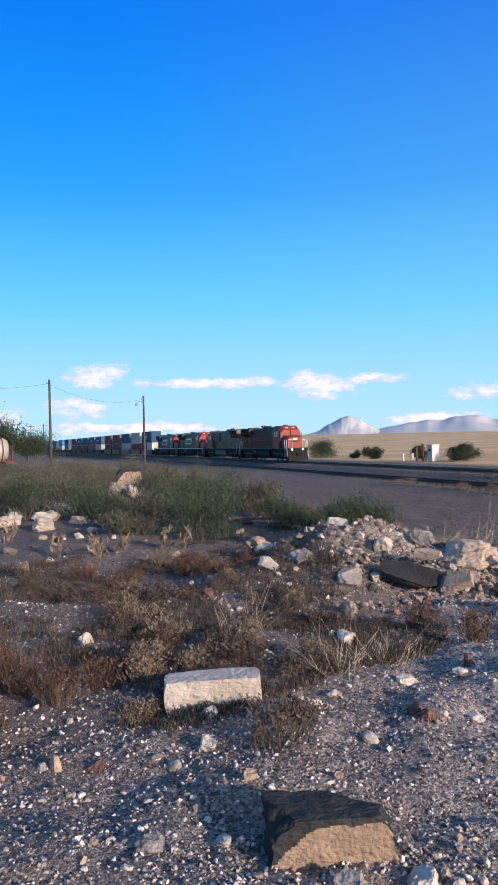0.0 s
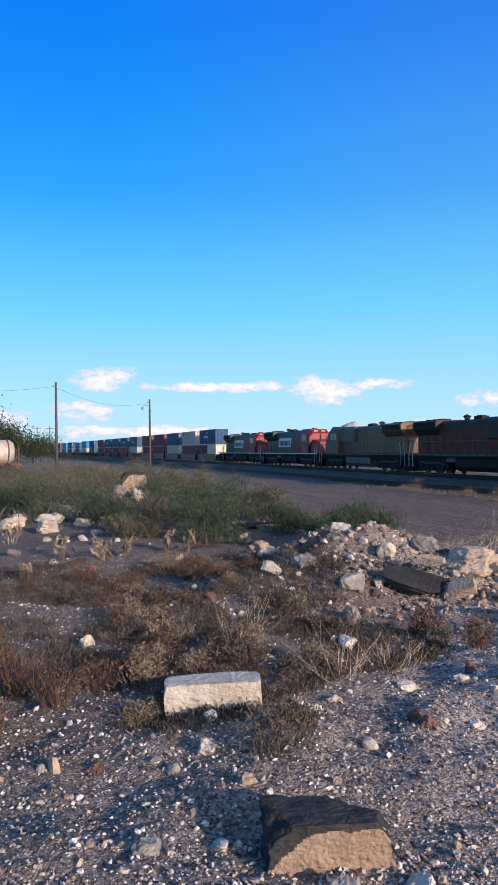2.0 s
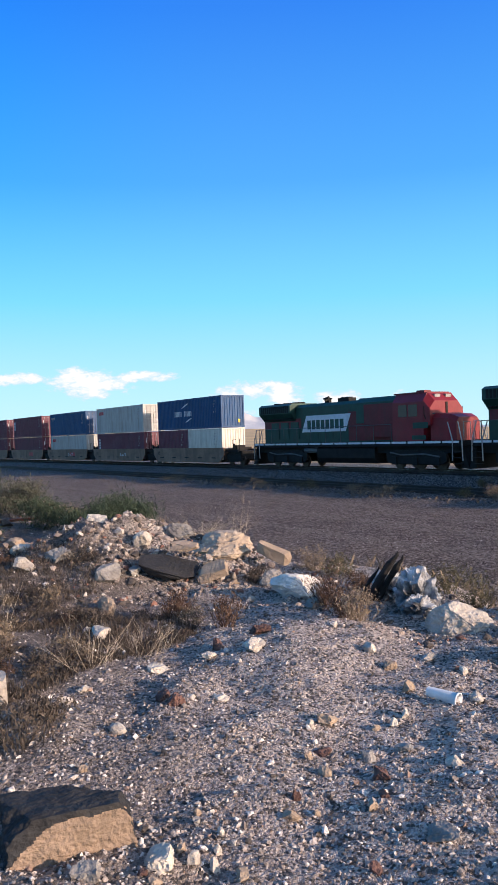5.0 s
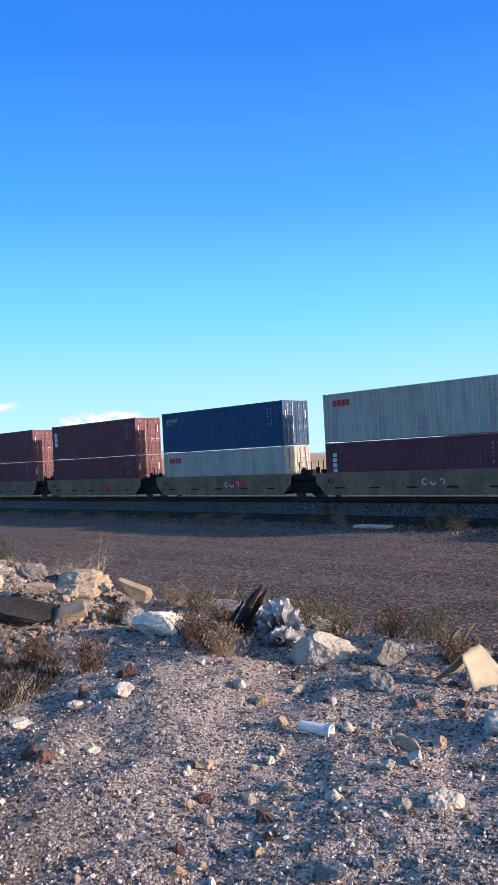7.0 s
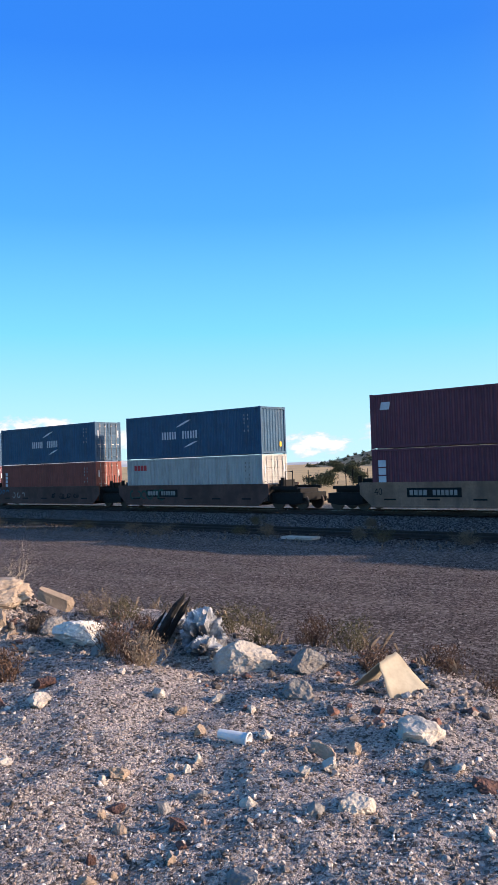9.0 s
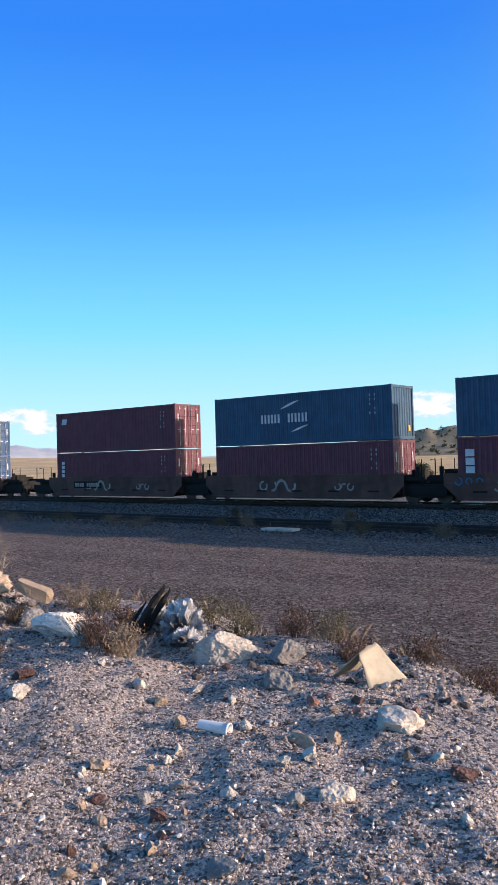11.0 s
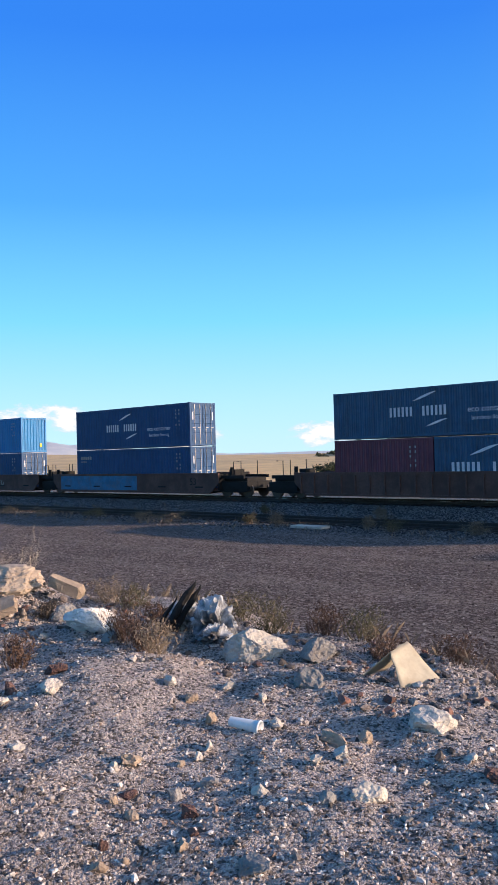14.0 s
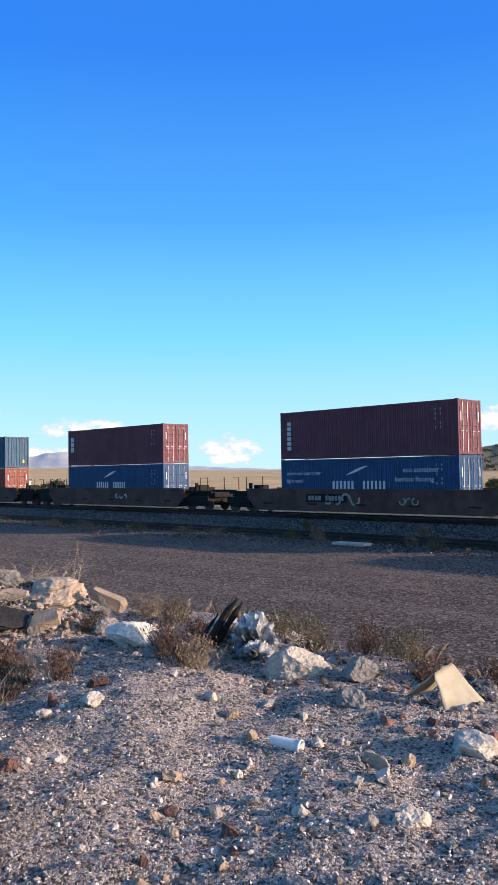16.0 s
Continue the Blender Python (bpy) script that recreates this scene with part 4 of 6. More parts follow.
def container(colour, doors=True, marks="", length=12.19, height=2.9, where="upper"):
    rng = random.Random(hash((len(colour), length, height, len(marks))) % 99)
    kind = "corrugated steel shipping container"
    rest = "stacked on another container" if where == "upper" else "seated in a well car"
    ob = root("shipping_container", f"{COLOUR_WORDS[colour]} {kind} {rest}", "container", "containers of the train")
    meshes = container_meshes(colour, length, height)
    for name, me in zip(("panel", "frame", "roof"), meshes):
        part(name, me, None, ob)
    for x in (-length - 0.003, -0.175):
        for yy in (-W - 0.003, W - 0.16):
            for z in (0.0, height - 0.118):
                part("corner_casting", meshes[3], None, ob).location = (x, yy, z)
    y = -W - 0.002
    if doors:
        d, r, p = door_meshes(colour, height)
        for flip in (1, -1):
            leaf = part("door", d, None, ob)
            leaf.matrix_local = Matrix.Diagonal((1, flip, 1, 1))
            part("locking_rod", r, None, leaf, "galvanised locking rods")
            part("decal", p, None, leaf, "white data decal")
    else:
        g = Geo()
        corrugated_end(g, -W + 0.12, W - 0.12, 0.14, height - 0.12, -0.03, -1)
        part("end_wall", g, M[colour], ob)
        g = Geo().box(0.0, 0.008, 0.55, 0.75, 0.45, 0.75)
        part("decal", g, M["yellow"], ob, "yellow warning decal")
    # number panels near the leading top corner
    g = Geo()
    for i, x in enumerate((-1.35, -1.05)):
        for k in range(5):
            if (i + k) % 4 < 3:
                flat(g, x, x + 0.07, height - 0.55 - k * 0.24, height - 0.42 - k * 0.24, y)
    part("number_marks", g, M["dull" if colour in ("grey", "cream") else "steel"], ob, "faded number marks")
    g = Geo()
    pale = Geo()
    if "wave" in marks:
        mid = -length / 2 - (0.6 if "left" not in marks else -0.2)
        letter_bars(g, mid - 1.9, height * 0.42, 14, 0.13, 0.5, 0.11, y, (6, 7))
        swoosh(g, mid - 0.5, height * 0.42 + 0.8, 1.3, 0.42, y, 1)
        swoosh(g, mid + 0.2, height * 0.42 - 0.55, 1.2, 0.36, y, 1)
    if "lowmark" in marks:
        mid = -length / 2
        letter_bars(g, mid - 2.1, 1.05, 14, 0.15, 0.5, 0.12, y, (6, 7))
        swoosh(g, mid - 1.1, 1.9, 1.5, 0.5, y, 1)
    if "globe" in marks:
        letter_bars(g, -length / 2 - 0.9, 1.5, 5, 0.3, 0.32, 0.07, y)
        letter_bars(g, -length / 2 - 0.85, 1.18, 8, 0.16, 0.2, 0.05, y)
        for r0 in (0.78,):
            for k in range(20):
                a0, a1 = 2 * math.pi * k / 20, 2 * math.pi * (k + 0.75) / 20
                if abs(math.sin((a0 + a1) / 2)) < 0.42:
                    continue
                g.prism([(-length / 2 + r0 * math.cos(a0), 1.5 + r0 * math.sin(a0)), (-length / 2 + (r0 + 0.06) * math.cos(a0), 1.5 + (r0 + 0.06) * math.sin(a0)),
                         (-length / 2 + (r0 + 0.06) * math.cos(a1), 1.5 + (r0 + 0.06) * math.sin(a1)), (-length / 2 + r0 * math.cos(a1), 1.5 + r0 * math.sin(a1))], y - 0.006, y)
    if "vertical" in marks:
        for k in range(6):
            flat(g, -length + 0.55, -length + 0.85, height - 0.85 - k * 0.3, height - 0.63 - k * 0.3, y)
    if "column" in marks:
        for k in range(3):
            flat(g, -length + 0.4, -length + 0.85, height - 0.95 - k * 0.42, height - 0.6 - k * 0.42, y)
    if "corner" in marks:
        flat(g, -length + 0.6, -length + 1.15, height - 0.85, height - 0.45, y, 0.1)
    if "seal" in marks:
        letter_bars(pale, -length + 0.5, height - 0.72, 5, 0.2, 0.24, 0.06, y)
        flat(pale, -length + 0.5, -length + 1.2, height - 0.9, height - 0.84, y)
        part("logo", pale, M["dull"], ob, "faded maker's mark")
        pale = Geo()
    if "red4" in marks:
        letter_bars(pale, -length + 0.75, height - 0.78, 4, 0.27, 0.36, 0.05, y)
        part("logo", pale, M["markred"], ob, "red company mark as plain bars")
        pale = Geo()
    if g.v:
        part("logo", g, M["white"], ob, "white company mark as plain bars")
    if "eco" in marks:
        side_words("eco container", 0.42, "white", -4.2, y - 0.004, 1.15, ob)
        side_words("bamboo flooring", 0.3, "white", -4.0, y - 0.004, 0.75, ob)
    if "light" in marks:
        side_words("advanced container", 0.34, "white", -length + 0.45, y - 0.004, height - 0.95, ob)
        side_words("light steel", 0.34, "white", -length + 0.45, y - 0.004, height - 1.4, ob)
    if "bamboo" in marks:
        side_words("eco container", 0.4, "white", -3.4, y - 0.004, height - 0.85, ob)
        side_words("bamboo flooring", 0.36, "white", -3.9, y - 0.004, height - 1.35, ob)
    return ob


def truck(parent, x, axles, spacing, wheel_r, name="truck"):
    """A running truck: side frames, springs and wheel sets."""
    t = root(name, "", "")
    t.parent = parent
    t.location = (x, 0, 0)
    half = spacing * (axles - 1) / 2
    for side in (-1, 1):
        y = side * 1.05
        g = Geo().prism([(-half - 0.45, 0.45), (-half + 0.35, 0.32), (half - 0.35, 0.32), (half + 0.45, 0.45), (half + 0.45, 0.7), (half * 0.4, 0.88), (-half * 0.4, 0.88), (-half - 0.45, 0.7)], y - 0.08, y + 0.08)
        part("side_frame", g, M["under"], t)
    for k in range(axles):
        xa = -half + k * spacing
        for side in (-1, 1):
            y = side * 0.76
            rings = []
            for yy, r in ((-0.07, wheel_r * 0.93), (-0.05, wheel_r), (0.05, wheel_r), (0.07, wheel_r * 0.9)):
                rings.append([(xa + r * math.cos(a), y + yy, wheel_r + r * math.sin(a)) for a in (2 * math.pi * i / 20 for i in range(20))])
            part("wheel", Geo().loft(rings), M["tyre"], t)
    return t


def scrawl(seed, w, h, mat, x, y, z, parent):
    """Painted tag: fat plain strokes."""
    rng = random.Random(seed)
    g = Geo()
    n = max(3, int(w / 0.55))
    for i in range(n):
        cx, cz = x + (i + 0.5) * w / n, z + h / 2
        a0, sweep, r = rng.uniform(0, 6.3), rng.uniform(2.5, 5.5), h * rng.uniform(0.28, 0.42)
        for k in range(8):
            a, b = a0 + sweep * k / 8, a0 + sweep * (k + 1) / 8
            r2 = r * 0.62
            q = [(cx + r2 * math.cos(a), cz + r2 * math.sin(a)), (cx + r * math.cos(a), cz + r * math.sin(a)), (cx + r * math.cos(b), cz + r * math.sin(b)), (cx + r2 * math.cos(b), cz + r2 * math.sin(b))]
            g.prism(q, y - 0.006 - 0.001 * (i % 3), y)
    tagged(part("painted_tag", g, M[mat], parent, "spray-painted tag"), kind="stuff")


def well_car(mat, half, ribbed, lead_truck, tail_truck, marks="", pitch_gap=1.0, posts=True):
    colour = {"wellcar": "tan", "wellrust": "dark brown"}[mat]
    ob = root("well_car", f"{colour} {'ribbed' if ribbed else 'smooth-sided'} container well car, grimy, on the rails", "rail car", "well cars of the train")
    for side in (-1, 1):
        y = side * 1.46
        g = Geo()
        g.prism([(-half, 0.95), (-half + 0.7, 0.3), (half - 0.7, 0.3), (half, 0.95), (half, 1.42), (-half, 1.42)], y - 0.03, y + 0.03)
        g.box(-half + 0.7, half - 0.7, y - 0.1, y + 0.1, 0.24, 0.36)
        sill = part("side_sill", g, M[mat], ob)
        g = Geo().box(-half, half, y - 0.07, y + 0.07, 1.42, 1.56)
        part("top_chord", g, M[mat], sill)
        if ribbed:
            n = int(half * 2 / 0.95)
            rib = Geo().box(-0.04, 0.04, -0.06, 0.06, 0.36, 1.42).mesh("rib", M[mat])
            for i in range(n + 1):
                r = part("rib", rib, None, sill)
                r.location = (-half + 0.5 + i * (2 * half - 1.0) / n, y + side * 0.05, 0)
        else:
            g = Geo()
            for i in range(5):
                x0 = -half + 1.5 + i * (2 * half - 3.6) / 4
                g.box(x0, x0 + 0.7, y + side * 0.03 - 0.03, y + side * 0.03 + 0.03, 0.62, 0.7)
            tagged(part("tie_down_bracket", g, M["under"], sill), kind="stuff")
    beam = Geo().box(0, 0.4, -1.4, 1.4, 0.26, 0.38).mesh("floor_beam", M["under"])
    for i in range(7):
        part("floor_beam", beam, None, ob).location = (-half + 0.9 + i * (2 * half - 2.2) / 6, 0, 0)
    for e in (-1, 1):
        g = Geo()
        x0, x1 = sorted((e * half, e * (half + pitch_gap)))
        g.box(x0, x1, -0.9, 0.9, 0.95, 1.25)
        g.box(min(e * half, e * (half - 0.12)), max(e * half, e * (half - 0.12)), -1.44, 1.44, 0.5, 1.5)
        for y in (-1.25, 1.13):
            g.box(x0, x1 if abs(x1) < abs(half + 0.6) else x1, y, y + 0.12, 1.2, 1.4)
        part("end_platform", g, M["under"], ob)
        if posts:
            xp = e * (half + pitch_gap * 0.55)
            for y in (-0.5, 1.1):
                part("grab_iron", Geo().tube([(xp, y, 1.25), (xp, y, 2.3)], 0.028), M["under"], ob)
            part("grab_iron", Geo().tube([(xp, -1.2, 1.25), (xp, -1.2, 2.25), (e * (half + pitch_gap * 0.8), -1.2, 2.25)], 0.026), M["under"], ob)
            g = Geo().box(e * (half + 0.2) - 0.25, e * (half + 0.2) + 0.25, -0.4, 0.5, 1.25, 1.75)
            g.tube([(e * (half + 0.45), -0.7, 1.3), (e * (half + 0.45), -0.7, 1.9)], 0.12, 8)
            part("brake_gear", g, M["under"], ob)
    if lead_truck:
        truck(ob, half + lead_truck, 2, 1.75, 0.46)
        g = Geo().box(half + lead_truck - 1.2, half + lead_truck + 1.2, -1.2, 1.2, 0.55, 1.0)
        part("truck_bolster", g, M["under"], ob)
    if tail_truck:
        truck(ob, -half - tail_truck, 2, 1.75, 0.46)
        g = Geo().box(-half - tail_truck - 1.2, -half - tail_truck + 1.2, -1.2, 1.2, 0.55, 1.0)
        part("truck_bolster", g, M["under"], ob)
    y = -1.492
    if "plate" in marks:
        g = flat(Geo(), -3.9, -0.9, 0.78, 1.26, y)
        pl = part("number_plate", g, M["under"], ob, "black number panel")
        for i in range(10):
            x0, w = (-3.75 + i * 0.26, 0.2) if i < 4 else (-2.45 + (i - 4) * 0.23, 0.17)
            part("number_bar", flat(Geo(), x0, x0 + w, 0.88, 1.15, y - 0.008), M["dull"], pl)
    if "forty" in marks:
        side_words("40", 0.5, "under", -half + 0.9, y - 0.004, 0.9, ob)
    if "fifty" in marks:
        side_words("53", 0.62, "under", half - 2.6, y - 0.004, 0.8, ob)
    if "logo" in marks:
        g = letter_bars(Geo(), 1.3, 0.72, 6, 0.17, 0.45, 0.1, y)
        part("logo", g, M["markred" if mat == "wellcar" else "white"], ob, "company mark as plain bars")
    if "patch" in marks:
        part("paint_patch", flat(Geo(), -half + 1.0, 1.0, 0.4, 1.4, y), M["patch"], ob, "blue repainted panel")
    if "tagA" in marks:
        scrawl(3, 3.4, 1.0, "fgreen", -half + 1.2, y, 0.42, ob)
    if "tagB" in marks:
        scrawl(8, 2.6, 1.05, "dull", -2.6, y, 0.42, ob)
        scrawl(12, 1.2, 0.6, "dull", 2.6, y, 0.6, ob)
    if "tagC" in marks:
        scrawl(21, 1.6, 0.5, "white", 0.6, y, 0.7, ob)
    if "tagD" in marks:
        scrawl(33, 2.0, 0.6, "dull", -half + 2.4, y, 0.6, ob)
        scrawl(34, 1.6, 0.55, "patch", -half + 0.5, y, 0.9, ob)
        for i, x in enumerate((1.0, 2.0, 2.9, 3.8)):
            scrawl(40 + i, 0.5, 0.5, "under", x, y, 0.6, ob)
    return ob


def hood_box(x0, x1, w, z0, z1, cham=0.22):
    """A hood with chamfered roof edges."""
    prof = [(-w, z0), (w, z0), (w, z1 - cham), (w - cham * 1.2, z1), (-w + cham * 1.2, z1), (-w, z1 - cham)]
    return Geo().loft([[(x, a, b) for a, b in prof] for x in (x0, x1)])


def doors_row(x0, x1, n, w, z0, z1, parent, mat):
    me = Geo().box(0.03, (x1 - x0) / n - 0.03, -0.012, 0.012, z0, z1).mesh("hood_door", mat)
    for side in (-1, 1):
        for i in range(n):
            d = part("hood_door", me, None, parent)
            d.location = (x0 + i * (x1 - x0) / n, side * (w + 0.008), 0)


def rails_along(x0, x1, y, z0, z1, step, r=0.022):
    g = Geo()
    n = max(1, round((x1 - x0) / step))
    for i in range(n + 1):
        x = x0 + (x1 - x0) * i / n
        g.tube([(x, y, z0), (x, y, z1)], r, 5)
    g.tube([(x0, y, z1), (x1, y, z1)], r, 5)
    return g


def locomotive(style):
    cab, hood, band, label = {
        "orange": ("orange", "locobrown", "locodark", "weathered orange and dark green diesel locomotive with lit headlights"),
        "yellow": ("armour", "armour", "harbor", "grimy yellow and grey diesel locomotive running cab backwards"),
        "green": ("fred", "fgreen", "fred", "dark green and red diesel locomotive with a white side panel"),
    }[style]
    ob = root("locomotive", label, "locomotive", "locomotives of the train")
    mc, mh, mb = M[cab], M[hood], M[band]
    # frame and walkway
    part("frame", Geo().box(-11.0, 11.0, -1.5, 1.5, 1.42, 1.72), M["under"], ob)
    dash = Geo().box(0, 1.3, -0.015, 0.015, 1.58, 1.7).mesh("reflective_stripe", M["white" if style == "green" else "harbor"])
    for side in (-1, 1):
        for i in range(15):
            part("reflective_stripe", dash, None, ob).location = (-10.9 + i * 1.45, side * 1.515, 0)
    # long hood
    part("long_hood", hood_box(-10.2, 5.2, 0.95, 1.72, 4.35), mh if style != "orange" else mh, ob)
    part("roof_band", hood_box(-6.0, 5.2, 0.97, 3.75, 4.42), M["locodark"] if style == "orange" else mh, ob)
    doors_row(-5.0, 4.8, 11, 0.95, 1.95, 3.5, ob, mh)
    # flared radiator at the rear
    rad = Geo().loft([[(x, a, b) for a, b in ((-0.96, 3.3), (0.96, 3.3), (1.5, 3.85), (1.5, 4.4), (1.2, 4.55), (-1.2, 4.55), (-1.5, 4.4), (-1.5, 3.85))] for x in (-10.2, -6.0)])
    part("radiator_housing", rad, mh if style != "orange" else M["locodark"], ob)
    g = Geo()
    for side in (-1, 1):
        for i in range(14):
            g.box(-9.9 + i * 0.27, -9.72 + i * 0.27, side * 1.51 - 0.012, side * 1.51 + 0.012, 3.9, 4.38)
            g.box(-9.9 + i * 0.27, -9.72 + i * 0.27, side * 1.1 - 0.16, side * 1.1 + 0.16, 3.42, 3.5)
    tagged(part("radiator_grille", g, M["under"], ob), kind="stuff")
    g = Geo()
    for i in range(3):
        g.tube([(-9.3 + i * 1.25, 0, 4.55), (-9.3 + i * 1.25, 0, 4.66)], 0.52, 16)
    part("cooling_fan", g, M["under"], ob)
    # blower bulge and exhaust behind the cab
    part("blower_housing", hood_box(1.4, 5.2, 1.28, 2.9, 4.5, 0.3), M["locodark"] if style == "orange" else (mh if style == "green" else M["harbor"]), ob)
    part("exhaust_stack", Geo().box(-1.6, -0.4, -0.35, 0.35, 4.4, 4.68).box(-1.4, -0.6, -0.22, 0.22, 4.68, 4.74), M["under"], ob)
    part("air_horn", Geo().box(-3.4, -2.9, -0.12, 0.12, 4.42, 4.6).tube([(-3.3, -0.3, 4.72), (-2.7, -0.3, 4.78)], 0.05, 8, 0.11).tube([(-3.0, 0.25, 4.72), (-3.6, 0.25, 4.78)], 0.05, 8, 0.11).box(-3.2, -3.1, -0.32, 0.27, 4.55, 4.72), M["under"], ob)
    # cab
    cabg = Geo().loft([[(x, a, b) for a, b in ((-1.52, 1.72), (1.52, 1.72), (1.52, 4.0), (1.1, 4.52), (-1.1, 4.52), (-1.52, 4.0))] for x in (5.2, 7.9)])
    cabg.loft([[(x, a, b) for a, b in ((-1.5, 2.6), (1.5, 2.6), (1.5, 3.55 + k), (1.05, 4.0 + k), (-1.05, 4.0 + k), (-1.5, 3.55 + k))] for x, k in ((7.9, 0.5), (8.45, 0.02))])
    # green style: cab and nose wear the red with sunlight in its colour
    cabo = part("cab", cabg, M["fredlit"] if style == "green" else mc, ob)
    for side in (-1, 1):
        for x0, x1 in ((5.75, 6.5), (6.65, 7.4)):
            g = Geo().box(x0, x1, side * 1.525 - 0.012, side * 1.525 + 0.012, 3.15, 3.85)
            part("side_window", g, M["glass"], cabo, "dark cab side window")
    for y0, y1 in ((-1.3, -0.12), (0.12, 1.3)):
        g = Geo()
        g.add([(8.47, y0, 3.25), (8.47, y1, 3.25), (8.0, y1, 3.98), (8.0, y0, 3.98)], [(0, 1, 2, 3)])
        g.add([(8.49, y0, 3.25), (8.49, y1, 3.25), (8.02, y1, 3.98), (8.02, y0, 3.98)], [(0, 1, 2, 3)])
        part("windscreen", g, M["glass"], cabo, "dark windscreen pane")
    g = Geo().box(5.0, 7.7, -1.15, 1.15, 4.5, 4.58).box(6.2, 6.9, -0.3, 0.3, 4.58, 4.72)
    part("cab_roof", g, M["locodark"] if style == "orange" else M[cab], cabo)
    # number boards above the windscreen
    for y0 in (-0.75, 0.25):
        part("number_board", Geo().box(8.0, 8.2, y0, y0 + 0.5, 4.2, 4.42), M["dull"], cabo, "blank number board")
    # nose
    nose = Geo().loft([[(x, a, b) for a, b in ((-w, 1.72), (w, 1.72), (w, z - 0.25), (w - 0.25, z), (-w + 0.25, z), (-w, z - 0.25))] for x, w, z in ((8.3, 1.3, 3.3), (9.6, 1.2, 3.22), (10.15, 1.05, 3.02))])
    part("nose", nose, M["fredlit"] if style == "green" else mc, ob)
    if style == "orange":
        g = Geo()
        for y in (-0.62, -0.3, 0.02, 0.34):
            g.box(10.12, 10.19, y, y + 0.24, 2.45, 2.62)
        part("logo", g, M["locodark"], ob, "dark company mark as plain bars")
        for y, z, r in ((-0.13, 2.85, 0.09), (0.13, 2.85, 0.09), (-0.8, 1.5, 0.1), (0.8, 1.5, 0.1)):
            g = Geo().tube([(10.1 if z > 2 else 11.0, y, z), (10.24 if z > 2 else 11.08, y, z)], r, 12)
            part("headlight", g, M["lamp"], ob, "lit headlight")
    if style == "green":
        g = Geo()
        flat(g, -5.2, -0.1, 2.45, 3.6, -0.985, 0.6)
        panel = part("side_panel", g, M["white"], ob, "white slanted panel")
        g = letter_bars(Geo(), -4.5, 2.65, 8, 0.42, 0.62, 0.12, -0.993)
        part("logo", g, M["fgreen"], panel, "dark green company mark as plain bars")
        for x0, x1, z0, z1 in ((-10.1, -5.3, 2.75, 3.45), (0.2, 5.2, 1.8, 3.7)):
            part("red_band", Geo().box(x0, x1, -0.972, -0.955, z0, z1), M["fred"], ob, "red body band")
        part("red_housing", hood_box(2.2, 5.22, 1.3, 2.0, 4.3, 0.25), M["fred"], ob)
        part("green_flash", Geo().box(7.0, 8.3, -1.535, -1.53, 2.45, 2.8).box(6.9, 8.1, -1.535, -1.53, 1.8, 2.05), M["fgreen"], cabo)
    if style == "orange":
        part("orange_panel", Geo().box(-3.5, 4.9, -0.974, -0.965, 2.4, 3.3), M["locobrown"], ob, "rust-streaked orange side panel")
    if style == "yellow":
        g = letter_bars(Geo(), -5.5, 2.6, 5, 0.5, 0.75, 0.12, -0.98)
        letter_bars(g, -1.8, 2.6, 7, 0.5, 0.75, 0.12, -0.98)
        part("logo", g, M["locobrown"], ob, "faded company mark as plain bars")
        part("grey_roof", hood_box(-6.0, 5.25, 0.99, 4.0, 4.46), M["harbor"], ob)
    # tank, trucks, ends
    g = Geo().loft([[(x, a, b) for a, b in ((-1.1, 0.35), (1.1, 0.35), (1.42, 0.7), (1.42, 1.3), (1.2, 1.45), (-1.2, 1.45), (-1.42, 1.3), (-1.42, 0.7))] for x in (-2.9, 3.3)])
    part("fuel_tank", g, M["harbor"] if style == "yellow" else M["under"], ob)
    g = Geo().tube([(-4.5, -1.2, 1.2), (-1.0, -1.2, 1.2)], 0.2, 10)
    part("air_tank", g, M["harbor"], ob)
    part("underframe", Geo().box(-10.6, 10.6, -1.15, 1.15, 1.0, 1.45), M["under"], ob)
    for x in (-6.9, 6.9):
        tk = truck(ob, x, 3, 1.85, 0.52)
        for side in (-1, 1):
            g = Geo().prism([(-2.6, 0.55), (-2.3, 0.38), (2.3, 0.38), (2.6, 0.55), (2.6, 1.0), (1.9, 1.18), (-1.9, 1.18), (-2.6, 1.0)], side * 1.2 - 0.09, side * 1.2 + 0.09)
            part("outer_frame", g, M["under"], tk)
            for k in (-1, 0, 1):
                part("axle_box", Geo().box(k * 1.85 - 0.22, k * 1.85 + 0.22, side * 1.3 - 0.08, side * 1.3 + 0.08, 0.32, 0.78), M["under"], tk)
            g = Geo().tube([(-2.2, side * 1.33, 1.05), (-1.2, side * 1.33, 0.9), (0.9, side * 1.33, 0.95), (2.1, side * 1.33, 0.8)], 0.05, 6)
            part("brake_pipe", g, M["harbor"], tk)
    for e in (-1, 1):
        g = Geo().prism([(e * 10.8, 0.22), (e * 11.35, 0.15), (e * 11.1, 0.85), (e * 10.8, 1.5)] if e > 0 else [(e * 11.35, 0.15), (e * 10.8, 0.22), (e * 10.8, 1.5), (e * 11.1, 0.85)], -1.4, 1.4)
        part("pilot", g, M["under"], ob)
        part("coupler", Geo().box(min(e * 10.9, e * 11.5), max(e * 10.9, e * 11.5), -0.14, 0.14, 0.75, 1.05), M["under"], ob)
